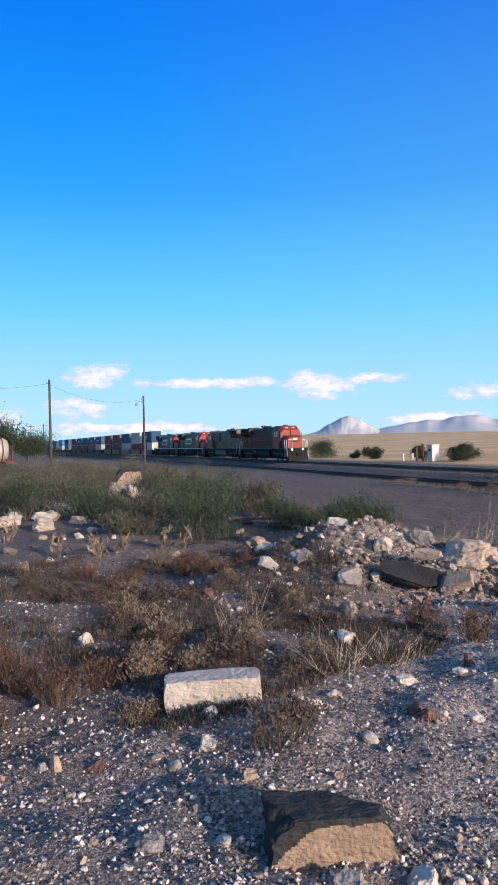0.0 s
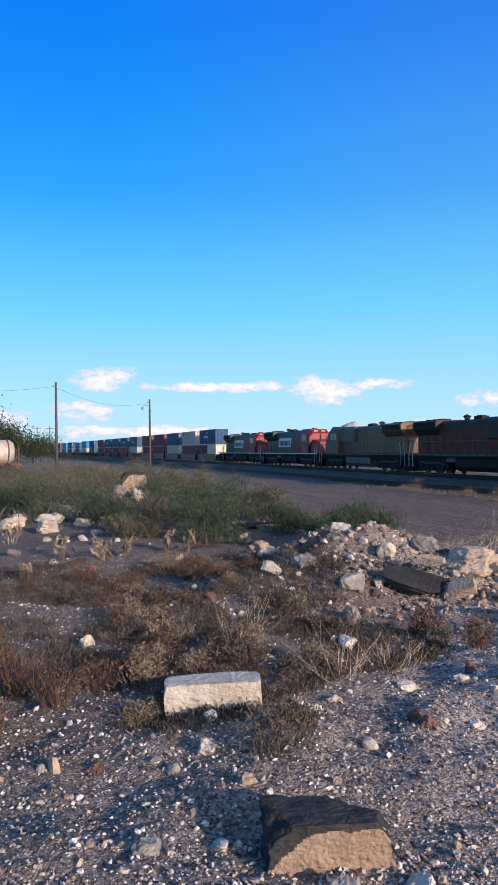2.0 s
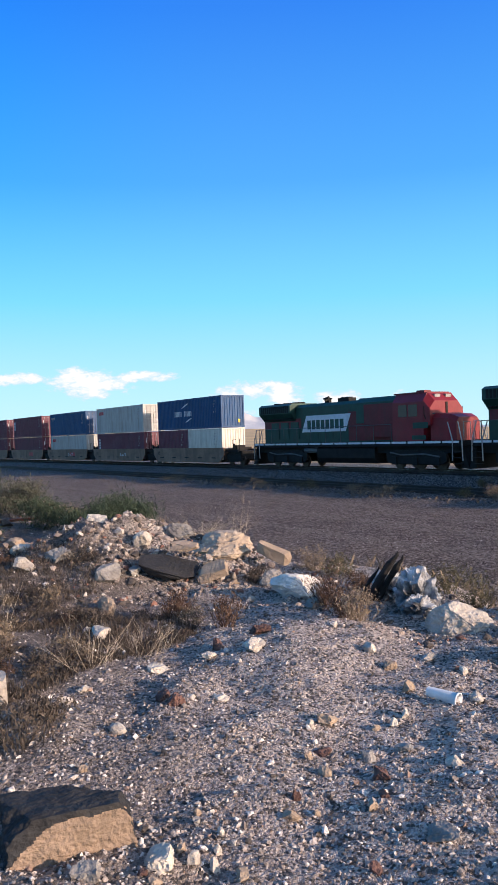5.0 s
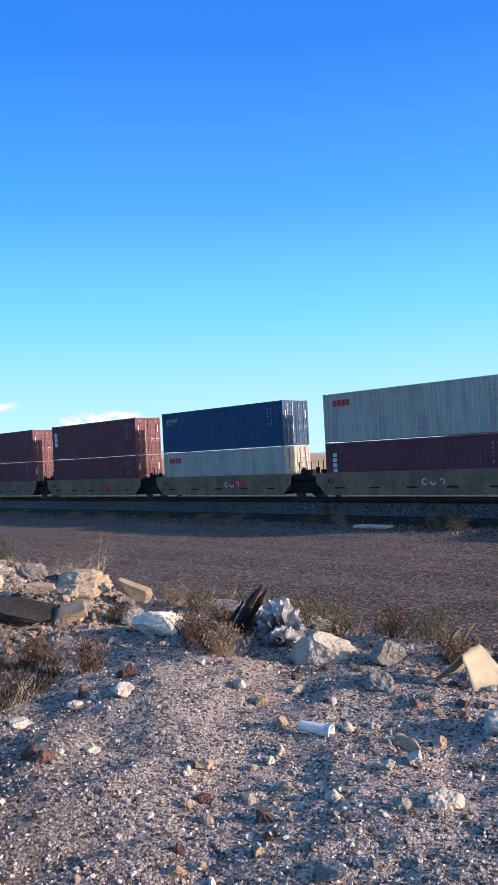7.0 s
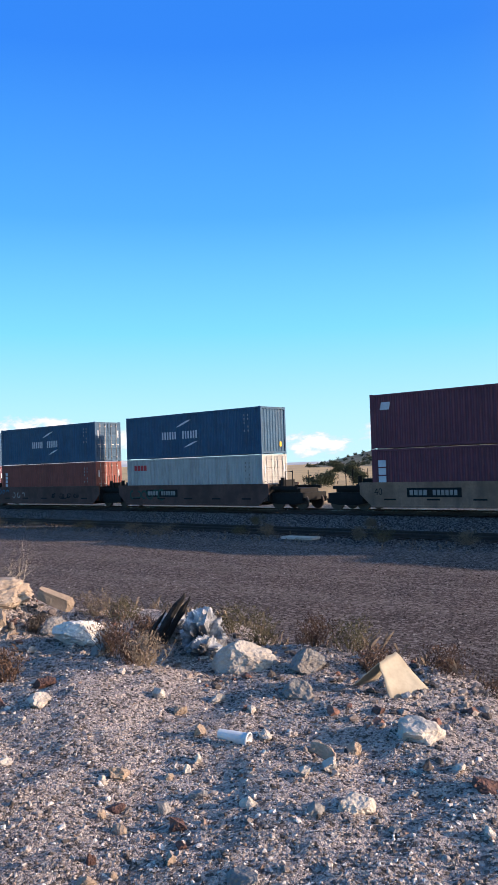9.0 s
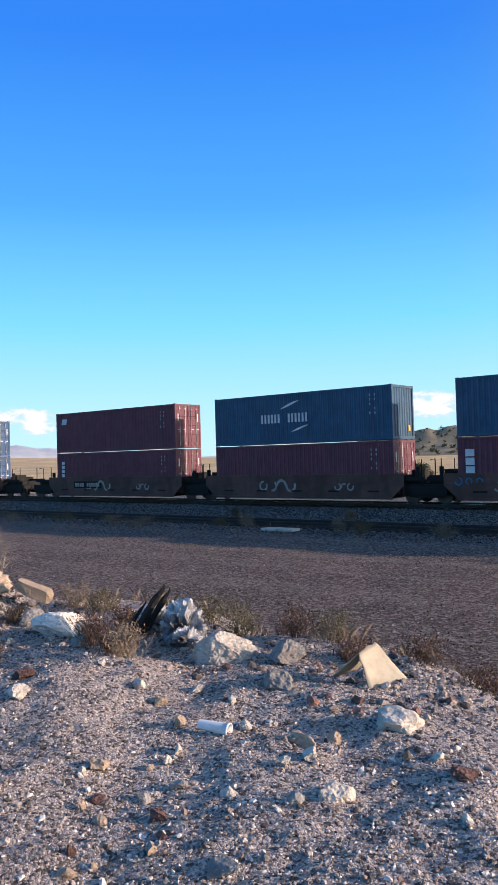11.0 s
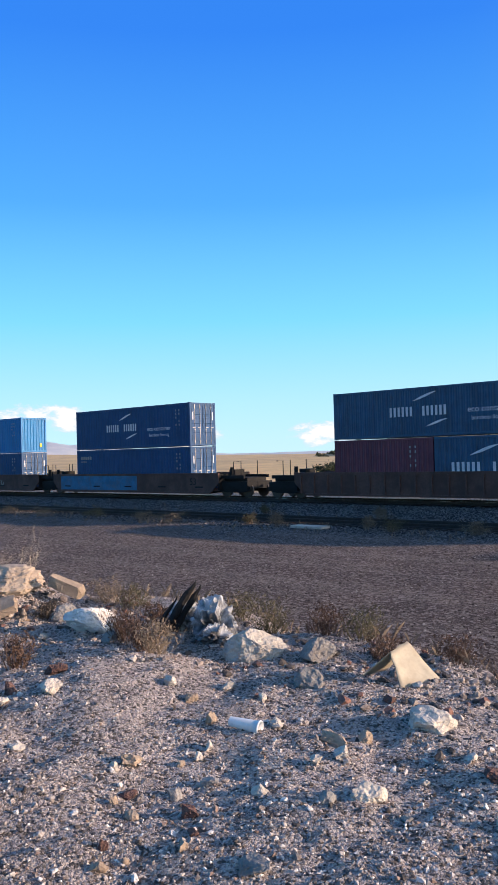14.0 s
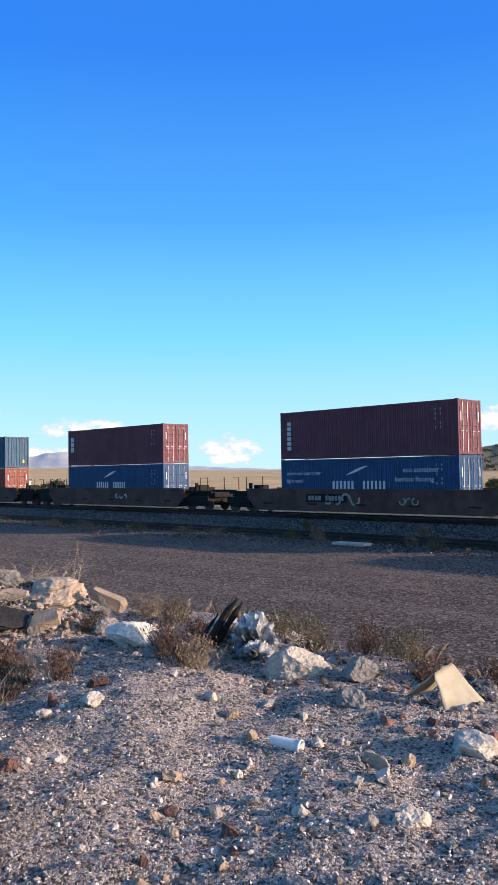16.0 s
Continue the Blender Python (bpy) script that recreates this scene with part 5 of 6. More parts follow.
        for side in (-1, 1):
            g = Geo()
            for k in range(4):
                g.box(e * 10.6 - 0.32, e * 10.6 + 0.32, side * 1.45 - 0.16, side * 1.45 + 0.16, 0.42 + k * 0.33, 0.46 + k * 0.33)
            st = part("step", g, M["under"], ob)
            g = Geo()
            for dx in (-0.4, 0.4):
                g.tube([(e * 10.6 + dx, side * 1.55, 0.6), (e * 10.6 + dx * 0.9, side * 1.55, 1.7), (e * 10.25 + dx, side * 1.5, 2.75)], 0.035, 6)
            part("grab_rail", g, M["white" if style == "orange" else "steel"], st, "pale grab rails")
    ob.scale = (1, 1, 1.085)
    for e in (-1, 1):
        g = Geo()
        for y in (-1.35, -0.75, 0.75, 1.35):
            g.tube([(e * 10.95, y, 1.72), (e * 10.95, y, 2.75)], 0.022, 5)
        for y0 in (-1.35, 0.75):
            g.tube([(e * 10.95, y0, 2.75), (e * 10.95, y0 + 0.6, 2.75)], 0.022, 5)
        part("end_railing", g, M["steel"], ob)
        g = Geo()
        for y in (-0.7, -0.5, 0.5, 0.7):
            g.tube([(e * 11.1, y, 1.3), (e * 11.32, y, 1.0), (e * 11.3, y, 0.5)], 0.03, 5)
        part("air_hose", g, M["rail"], ob)
    g = Geo()
    for side in (-1, 1):
        g.tube([(8.2, side * 1.62, 3.0), (8.2, side * 1.75, 3.2), (8.2, side * 1.75, 3.7)], 0.03, 5)
    part("mirror", g, M["under"], cabo)
    part("windscreen_frame", Geo().box(8.2, 8.5, -0.08, 0.08, 3.2, 3.95), M["under"], cabo)
    g = Geo()
    for x0 in (-9.2, -7.9, -6.6):
        g.box(x0, x0 + 1.0, -1.0, -0.96, 2.0, 3.2)
    part("electrical_locker_door", g, mh, ob)
    for side in (-1, 1):
        part("handrail", rails_along(-10.3, 5.0, side * 1.48, 1.72, 2.75, 1.7), M["harbor" if style != "yellow" else "armour"], ob)
    return ob


SPEED_ROWS = [(0, -258.0), (1.5, -217.0), (3, -176.7), (3.5, -162.9), (4.5, -135.05), (5, -120.9), (7.5, -50.5), (8, -36.78), (8.5, -23.4), (9.5, 4.5), (12, 75.4), (12.5, 89.1), (13, 103.2), (13.5, 116.32), (14, 130.5), (14.5, 145.1), (15.5, 172.38), (16, 186.1)]
MOVING = []


def rides(ob, offset, dx=0.0, z=0.0, turned=0.0):
    """Registers a thing that runs on the main track: its middle, and its own shift from it."""
    MOVING.append((ob, offset, dx, z, turned))


def on_track(x, dx, z, turned):
    a = track_turn(x)
    return pose(x, track_y(x), RAIL_Z + z, 0, 0, a) @ pose(dx, 0, 0, 0, 0, turned)


def motions():
    for ob, offset, dx, z, turned in MOVING:
        walk(ob, [(t, on_track(p + offset, dx, z, turned)) for t, p in SPEED_ROWS])


def build_train():
    # locomotives, front to rear
    for style, mid, turned in (("orange", 147.0, 0), ("yellow", 124.2, 180), ("green", 101.4, 0), ("green", 78.7, 0)):
        rides(locomotive(style), mid, 0, 0, turned)
    five, three, single = "five", "three", "single"
    # lead offset, upper box, lower boxes, kind of car, car paint, marks
    stacks = [
        (62.2, ("navy", False, "wave"), "pair_cream", five, "wellcar", "forty", 1),
        (46.65, ("grey", True, "red4"), ("maroon", True, "vertical"), five, "wellcar", "tagC forty", 0),
        (31.1, ("navy", True, "seal"), ("grey", True, "red4"), five, "wellcar", "logo forty tagC", 0),
        (15.55, ("maroon", True, "column"), ("maroon", True, ""), five, "wellcar", "logo forty", 0),
        (0, ("maroon", True, "corner"), ("maroon", True, "column"), five, "wellcar", "plate forty", -1),
        (-19.8, ("slate", False, "wave"), ("grey", True, "red4"), five, "wellrust", "tagA plate", 1),
        (-35.46, ("slate", True, "wave left"), ("red", True, "vertical"), five, "wellrust", "tagD", 0),
        (-51.1, ("slate", False, ""), ("maroon", True, "column"), five, "wellrust", "tagD", 0),
        (-66.8, ("slate", False, "wave"), ("maroon", True, ""), five, "wellrust", "tagB", 0),
        (-82.44, ("maroon", True, "corner"), ("maroon", True, "vertical"), five, "wellrust", "plate tagB", -1),
        (-104.07, ("navy", True, "seal"), ("navy", True, "lowmark"), three, "wellrust", "ribbed", 1),
        (-123.66, ("azure", False, "globe"), ("grey", True, "red4"), three, "wellrust", "ribbed", 0),
        (-143.2, ("slate", False, "wave eco"), "pair_navy", three, "wellrust", "ribbed", -1),
        (-166.85, ("navy", True, "wave eco"), ("navy", True, "seal"), three, "wellrust", "patch fifty", 1),
        (-186.45, ("azure", False, "globe"), ("navy", True, "lowmark"), three, "wellrust", "logo tagB", 0),
        (-205.95, ("maroon", True, "vertical"), ("navy", True, "lowmark light bamboo"), three, "wellrust", "tagB plate", -1),
        (-229.5, ("maroon", True, "column"), ("navy", True, "lowmark"), single, "wellrust", "tagC", 2),
        (-252.0, ("slate", False, ""), ("red", True, ""), single, "wellrust", "tagC", 2),
        (-275.5, ("navy", True, "wave"), ("maroon", True, ""), single, "wellrust", "", 2),
        (-298.0, ("grey", True, "red4"), ("navy", True, ""), single, "wellrust", "tagC", 2),
    ]
    low_z, up_z = 0.465, 3.35
    for lead, upper, lower, kind, paint, marks, end in stacks:
        mid = lead - 6.095
        half, gap = {"five": (6.75, 1.0), "three": (8.8, 1.0), "single": (8.6, 1.6)}[kind]
        lt = {five: 1.05, three: 0.95, single: 0.9}[kind]
        first, last = end in (1, 2), end in (-1, 2)
        tail = lt if last else (0 if end else 0)
        car = well_car(paint, half, "ribbed" in marks, lt, tail, marks, gap + (0.9 if first or last else 0))
        rides(car, mid)
        pair = isinstance(lower, str)
        top_h = 2.59 if lower == "pair_navy" else 2.9
        box = container(*upper, height=top_h)
        rides(box, mid, 6.095, up_z)
        if pair:
            front = "cream" if lower == "pair_cream" else "slate"
            rides(container("maroon", True, "", 6.06, 2.86, "lower"), mid, -0.035, low_z)
            rides(container(front, False, "lowmark" if front == "slate" else "", 6.06, 2.86, "lower"), mid, 6.095, low_z)
        else:
            rides(container(*lower, height=2.86, where="lower"), mid, 6.095, low_z)


build_train()

# ---- beyond the tracks ----


def ridge(name, label, category, mat, pts, depth_near, depth_far, seed, dist, rough=0.05, base=0.0):
    """A hill or mesa seen far off: azimuth in degrees from the track's normal, and height in metres, at a distance."""
    g = Geo()
    cols = []
    n = 160
    azs = [p[0] for p in pts]
    for i in range(n + 1):
        a = azs[0] + (azs[-1] - azs[0]) * i / n
        hgt = np.interp(a, azs[:: 1] if azs[0] < azs[-1] else azs[::-1], [p[1] for p in pts][:: 1 if azs[0] < azs[-1] else -1])
        col = []
        for k in range(11):
            u = k / 10
            d = dist - depth_near * (1 - min(1.0, u / 0.7)) + depth_far * max(0.0, (u - 0.7) / 0.3)
            prof = (u / 0.7) ** 1.25 if u < 0.7 else 1 - 0.25 * ((u - 0.7) / 0.3)
            wob = 1 + rough * 3 * noise.noise((a * 0.9, u * 3, seed)) * (1 if 0 < k else 0)
            z = base + hgt * prof * wob + rough * hgt * noise.noise((a * 4, u * 6, seed + 3)) * (u if u < 0.7 else 0.4)
            da = 0.25 * noise.noise((a * 0.8, u * 2.5, seed + 9))
            col.append((-d * math.sin(radians(a + da)), d * math.cos(radians(a + da)), z))
        cols.append(col)
    v = [p for c in cols for p in c]
    f = [(i * 11 + k, (i + 1) * 11 + k, (i + 1) * 11 + k + 1, i * 11 + k + 1) for i in range(n) for k in range(10)]
    if azs[0] < azs[-1]:
        f = [t[::-1] for t in f]
    g.v, g.f = v, f
    return tagged(new(name, g.mesh(name, M[mat], True)), label, category, kind="structure")


# far landforms share the mesa material, whose colour holds the haze
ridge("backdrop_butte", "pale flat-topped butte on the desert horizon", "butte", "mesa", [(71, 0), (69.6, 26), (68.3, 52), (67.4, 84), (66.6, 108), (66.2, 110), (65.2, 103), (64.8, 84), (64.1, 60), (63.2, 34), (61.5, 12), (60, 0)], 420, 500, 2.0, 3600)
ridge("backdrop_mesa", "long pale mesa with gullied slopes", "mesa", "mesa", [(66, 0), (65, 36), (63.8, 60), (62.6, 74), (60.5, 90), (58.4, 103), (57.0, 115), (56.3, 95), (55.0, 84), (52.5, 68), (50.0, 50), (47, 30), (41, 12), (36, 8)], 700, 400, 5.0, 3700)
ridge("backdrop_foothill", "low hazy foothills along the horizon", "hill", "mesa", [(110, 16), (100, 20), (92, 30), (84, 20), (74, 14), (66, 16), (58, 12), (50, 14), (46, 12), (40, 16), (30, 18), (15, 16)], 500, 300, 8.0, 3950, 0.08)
ridge("backdrop_scrub_hill", "scrubby hill dotted with dark junipers", "hill", "hill", [(37, 0), (34.5, 5), (32, 13), (29, 21), (26, 26), (22, 30), (16, 32), (8, 30)], 120, 150, 11.0, 760, 0.04, -1.0)


def clump_mesh(name, mat, leaves, spread, height, size, seed, flatten=1.0, up=0.4, slim=0.38, tight=0.45):
    """Many small leaf blades in an uneven crown."""
    rng = np.random.RandomState(seed)
    cents = rng.normal(0, 1, (9, 3)) * (spread * tight, spread * tight, height * 0.22) + (0, 0, height * 0.55)
    v, f = [], []
    for _ in range(leaves):
        c = cents[rng.randint(9)]
        p = c + rng.normal(0, 1, 3) * (spread * 0.2, spread * 0.2, height * 0.14 * flatten)
        if p[2] < 0.02:
            p[2] = 0.02 + rng.rand() * height * 0.3
        d = rng.normal(0, 1, 3) + (0, 0, up)
        d /= np.linalg.norm(d)
        e = np.cross(d, rng.normal(0, 1, 3))
        e /= np.linalg.norm(e) + 1e-6
        s = size * rng.uniform(0.6, 1.4)
        o = len(v)
        v += [tuple(p - d * s - e * s * 0.1), tuple(p + e * s * slim), tuple(p + d * s), tuple(p - e * s * slim)]
        f.append((o, o + 1, o + 2, o + 3))
    g = Geo()
    g.v, g.f = v, f
    return g.mesh(name, mat)


def stem_mesh(name, mat, count, spread, height, radius, seed, branch=2, lean=0.5):
    """Thin dry stems that fork."""
    rng = random.Random(seed)
    g = Geo()
    for _ in range(count):
        a, r = rng.uniform(0, 6.28), spread * 0.25 * rng.random()
        p = Vector((r * math.cos(a), r * math.sin(a), -0.02))
        d = Vector((math.cos(a) * lean * rng.random(), math.sin(a) * lean * rng.random(), 1)).normalized()
        ln = height * rng.uniform(0.5, 1.05)
        mid = p + d * ln * 0.55
        tip = mid + (d + Vector((rng.gauss(0, 0.25), rng.gauss(0, 0.25), rng.gauss(0, 0.12)))).normalized() * ln * 0.5
        g.tube([p, mid, tip], radius, 3, radius * 0.4)
        for _ in range(branch):
            q = p.lerp(mid, rng.uniform(0.4, 1.0))
            g.tube([q, q + (d * 0.6 + Vector((rng.gauss(0, 0.5), rng.gauss(0, 0.5), rng.uniform(0, 0.5)))).normalized() * ln * rng.uniform(0.2, 0.4)], radius * 0.7, 3, radius * 0.3)
    return g.mesh(name, mat)


def shrub(x, y, spread, height, mat, seed, label, leaves=900, size=0.035, stems=14):
    ob = root("shrub", label, "shrub", "shrubs of the bench", at=(x, y, land(x, y)))
    part("branch", stem_mesh("branch", M["drystem"], stems, spread, height * 0.9, 0.006, seed), None, ob)
    part("foliage", clump_mesh("foliage", M[mat], leaves * 3, spread * 0.62, height * 1.15, size * 1.1, seed, up=0.9, slim=0.1, tight=0.36), None, ob)
    return ob


def weed(x, y, spread, height, mat, seed, label, count=34, seeds=420):
    ob = root("weed", label, "weed", "dry weeds of the bench", at=(x, y, land(x, y)))
    part("stem", stem_mesh("stem", M[mat], count, spread, height, 0.0035, seed, 3, 0.9), None, ob)
    if seeds:
        tagged(part("seed_head", clump_mesh("seed_head", M[mat], seeds, spread * 0.6, height, 0.016, seed + 1, up=1.0, slim=0.3, tight=0.3), None, ob), kind="stuff")
    return ob


# green and sage shrubs on the far end of the bench
k = 100
for x, y, s, h, mat in ((-17.7, 2.0, 2.0, 0.85, "green"), (-16.4, 3.1, 1.6, 0.7, "green"), (-14.3, 2.6, 1.3, 0.6, "green"), (-19.5, 1.2, 1.8, 0.8, "green"), (-15.4, 1.4, 1.2, 0.5, "sage"),
                        (-21.2, 4.9, 1.8, 0.9, "green"), (-18.1, 5.2, 1.6, 0.75, "sage"), (-23.8, 0.9, 2.4, 0.85, "sage"), (-27, -0.6, 2.6, 0.8, "sage"), (-30.5, 0.8, 2.8, 0.95, "sage"),
                        (-26.5, 5.2, 2.0, 1.0, "sage"), (-13.6, 5.3, 1.5, 0.65, "green"), (-12.4, 5.0, 1.1, 0.5, "green"), (-15.2, 4.6, 1.5, 0.65, "green"), (-22, -0.9, 1.8, 0.75, "sage"), (-33, 2.6, 2.8, 1.0, "sage"), (-36, -1.0, 3.0, 0.9, "sage"), (-38, 4.2, 2.6, 1.2, "sage"),
                        (-19.6, 3.6, 1.5, 0.7, "green"), (-24.0, 3.3, 1.6, 0.8, "sage"), (-20.5, -0.6, 1.6, 0.8, "green"), (-43, 1.5, 3.0, 1.1, "sage"), (-12.0, 4.2, 0.7, 0.4, "green"), (-29, 3.9, 2.2, 1.1, "sage")):
    k += 1
    shrub(x, y, s, h, mat, k, "grey-green bushy shrub growing on the bench" if mat == "green" else "tall sage-coloured brush growing on the bench", 1500, 0.05 if mat == "green" else 0.06)
# dry clumps beside the siding
for x, y, s, h in ((-13.5, 28.7, 0.9, 0.5), (-17.2, 28.3, 1.1, 0.55), (-18.6, 28.8, 0.7, 0.5), (-23.4, 28.4, 1.0, 0.55), (-25.6, 28.9, 0.8, 0.45), (-30.0, 27.6, 1.6, 0.5), (-32.2, 27.8, 1.3, 0.45), (-37.0, 28.2, 1.4, 0.5), (-41.5, 27.5, 1.6, 0.5), (-20.5, 32.9, 0.7, 0.5), (-28.0, 33.0, 0.8, 0.5), (-46.0, 28.0, 1.6, 0.55), (-53.0, 27.4, 1.6, 0.5)):
    k += 1
    shrub(x, y, s, h, "strawweed" if k % 3 else "olive", k, "dry straw-coloured clump beside the siding", 500, 0.05)
# rust-brown and dead weeds
for x, y, s, h, mat in ((-5.93, -0.71, 0.55, 0.42, "redweed"), (-5.5, -0.5, 0.35, 0.32, "redweed"), (-6.3, -0.95, 0.5, 0.4, "redweed"), (-5.8, -0.19, 0.28, 0.26, "redweed"), (-5.87, 0.05, 0.25, 0.24, "redweed"),
                        (-4.13, 0.67, 0.5, 0.22, "brownweed"), (-4.35, 0.9, 0.35, 0.16, "brownweed"), (-5.76, 3.0, 0.3, 0.34, "redweed"), (-6.9, 0.5, 0.4, 0.3, "drystem"), (-8.0, 0.3, 0.4, 0.28, "drystem"),
                        (-5.6, 4.05, 0.42, 0.42, "redweed"), (-5.25, 4.0, 0.35, 0.32, "redweed"), (-4.95, 3.85, 0.45, 0.32, "drystem"), (-5.4, 5.5, 0.6, 0.5, "olive"), (-4.9, 5.35, 0.5, 0.45, "olive"), (-4.3, 5.4, 0.5, 0.42, "redweed"), (-3.9, 5.5, 0.5, 0.46, "olive"), (-3.4, 5.1, 0.45, 0.42, "redweed"),
                        (-6.9, 5.3, 0.5, 0.4, "olive"), (-7.3, 4.35, 0.3, 0.3, "brownweed"), (-6.0, 4.85, 0.3, 0.36, "redweed"), (-2.3, 5.3, 0.5, 0.3, "redweed"),
                        (-2.9, 5.35, 0.5, 0.28, "redweed"), (-7.4, 5.3, 0.6, 0.36, "drystem"), (-6.5, 2.9, 0.4, 0.3, "redweed"), (-9.6, 0.6, 0.4, 0.34, "redweed"), (-10.6, 0.1, 0.5, 0.36, "redweed"), (-11.5, 1.4, 0.5, 0.4, "drystem"), (-10.2, 1.4, 0.4, 0.3, "redweed")):
    k += 1
    weed(x, y, s, h * (0.66 if y > 4.2 else 0.9), mat, k, {"olive": "olive-brown bushy weed along the crest", "redweed": "rust-brown dry weed with seed heads", "brownweed": "flat dead brown weed on the dirt", "drystem": "dry straw-coloured weed on the dirt"}[mat], 34, 700)
# withered broad-leaved stalks in front of the shrubs
for x, y, s, h in ((-13.2, -0.1, 0.4, 0.36), (-12.5, 0.5, 0.35, 0.32), (-13.0, 0.95, 0.3, 0.34), (-13.3, 1.7, 0.28, 0.36), (-12.9, 2.0, 0.25, 0.3), (-16.2, -1.3, 0.6, 0.5), (-15.8, -0.9, 0.5, 0.42), (-11.2, -0.7, 0.3, 0.2)):
    k += 1
    ob = root("withered_stalk", "withered straw-coloured stalk with drooping leaves", "weed", "withered stalks", at=(x, y, land(x, y)))
    part("stem", stem_mesh("stem", M["drystem"], 5, s * 0.6, h, 0.008, k, 1, 0.4), None, ob)
    tagged(part("leaf", clump_mesh("leaf", M["drystem"], 46, s * 0.5, h * 0.95, 0.075, k, up=-1.2, slim=0.24, tight=0.3), None, ob), kind="stuff")
# tangles of bleached twigs
for x, y, s, h, n, lean in ((-5.15, 1.5, 0.8, 0.42, 14, 1.5), (-5.3, 1.95, 0.9, 0.36, 16, 2.4), (-6.1, 1.0, 0.5, 0.36, 10, 1.0), (-9.0, 4.5, 0.9, 0.5, 26, 2.2), (-8.7, 4.75, 1.1, 0.4, 30, 3.2), (-8.5, 4.9, 0.5, 0.6, 4, 0.5), (-6.67, 1.3, 0.5, 0.4, 9, 1.4), (-5.75, 2.2, 0.9, 0.25, 16, 3.0)):
    k += 1
    ob = root("twig_tangle", "tangle of bleached bare twigs on the rubble", "twigs", at=(x, y, land(x, y)))
    part("twig", stem_mesh("twig", M["palestem"], n, s, h * 1.25, 0.0015, k, 2, lean), None, ob)
# low curled dead weeds all over the dirt, in a few forms
forms = []
for i, mat in enumerate(("brownweed", "brownweed", "redweed", "strawweed", "brownweed")):
    proto = root("dead_weed", ("curled dead brown weed rooted in the dirt", "curled dead brown weed rooted in the dirt", "low rust-brown weed rooted in the dirt", "low straw-brown weed rooted in the dirt", "curled dead brown weed rooted in the dirt")[i], "weed", "low dead weeds")
    part("stem", stem_mesh("stem", M["drystem"], 26, 0.3, 0.13 + 0.015 * i, 0.0024, 700 + i, 3, 1.7), None, proto)
    tagged(part("leaf", clump_mesh("leaf", M[mat], 620, 0.16, 0.12 + 0.015 * i, 0.0125, 720 + i, up=0.6, slim=0.34, tight=0.42), None, proto), kind="stuff")
    forms.append(proto)
rng = random.Random(77)
placed = 0
for _ in range(2000):
    y = rng.uniform(-1.9, 3.1)
    x = -5.0 - 0.12 * max(y, -0.5) - 6.5 * rng.random() ** 1.1
    if noise.noise((x * 0.8, y * 0.8, 21.0)) + 0.4 * noise.noise((x * 2.3, y * 2.3, 22.0)) < 0.02:
        continue
    z = rng.uniform(0.6, 1.35)
    m = pose(x, y, land(x, y) - 0.005, rng.uniform(-8, 8), rng.uniform(-8, 8), rng.uniform(0, 360))
    if placed < len(forms):
        forms[placed].matrix_world, forms[placed].scale = m, (z, z, z)
    else:
        ob = copy_thing(forms[placed % 5], m)
        ob.scale = (z, z, z * rng.uniform(0.7, 1.2))
    placed += 1
    if placed >= 170:
        break


def litter_of_weeds(name, count, place, mat, label, seed, lo, hi, thick=0.002, gaps=-9.0):
    rng = np.random.RandomState(seed)
    g = Geo()
    v, f = [], []
    for _ in range(count):
        x, y = place(rng)
        if noise.noise((x * 0.75, y * 0.75, seed)) + 0.5 * noise.noise((x * 2.3, y * 2.3, seed)) < gaps:
            continue
        z = land(x, y)
        for _ in range(5):
            a = rng.uniform(0, 6.28)
            h = rng.uniform(lo, hi)
            ln = rng.uniform(0.1, 0.9) * h
            bx, by = x + rng.normal(0, 0.03), y + rng.normal(0, 0.03)
            w = thick * rng.uniform(0.7, 1.6)
            ca, sa = math.cos(a), math.sin(a)
            o = len(v)
            v += [(bx - w * sa, by + w * ca, z - 0.01), (bx + w * sa, by - w * ca, z - 0.01), (bx + ca * ln * 0.5 + w * sa, by + sa * ln * 0.5 - w * ca, z + h * 0.7), (bx + ca * ln, by + sa * ln, z + h), (bx + ca * ln * 0.5 - w * sa, by + sa * ln * 0.5 + w * ca, z + h * 0.7)]
            f.append((o, o + 1, o + 2, o + 3, o + 4))
    g.v, g.f = v, f
    tagged(new(name, g.mesh(name, mat)), label, "dry grass", kind="stuff")


def humus_place(r):
    y = -1.8 + 4.7 * r.rand()
    return -4.5 - 0.45 * max(y, -0.5) - 8.0 * r.rand() ** 1.3, y


litter_of_weeds("dead_growth", 15000, humus_place, M["brownweed"], "low dead brown growth over the dirt", 31, 0.012, 0.06, 0.0022, 0.02)
litter_of_weeds("edge_grass", 800, lambda r: (-2.5 - 22 * r.rand(), r.normal(6.4, 0.5)), M["drystem"], "dry grass along the foot of the bench", 32, 0.05, 0.2, 0.0018)
litter_of_weeds("trackside_grass", 300, lambda r: (-6 - 60 * r.rand(), r.choice([26.8, 28.9, 32.8]) + r.normal(0, 0.45)), M["drystem"], "tufts of dry grass beside the siding", 33, 0.06, 0.32, 0.004)
litter_of_weeds("bench_grass", 4200, lambda r: (-19 - 40 * r.rand() ** 1.3, r.uniform(-4, 6.0)), M["sage"], "sage-coloured grass on the bench", 34, 0.1, 0.42, 0.003, 0.0)

# ---- marked stones and litter on the bench ----


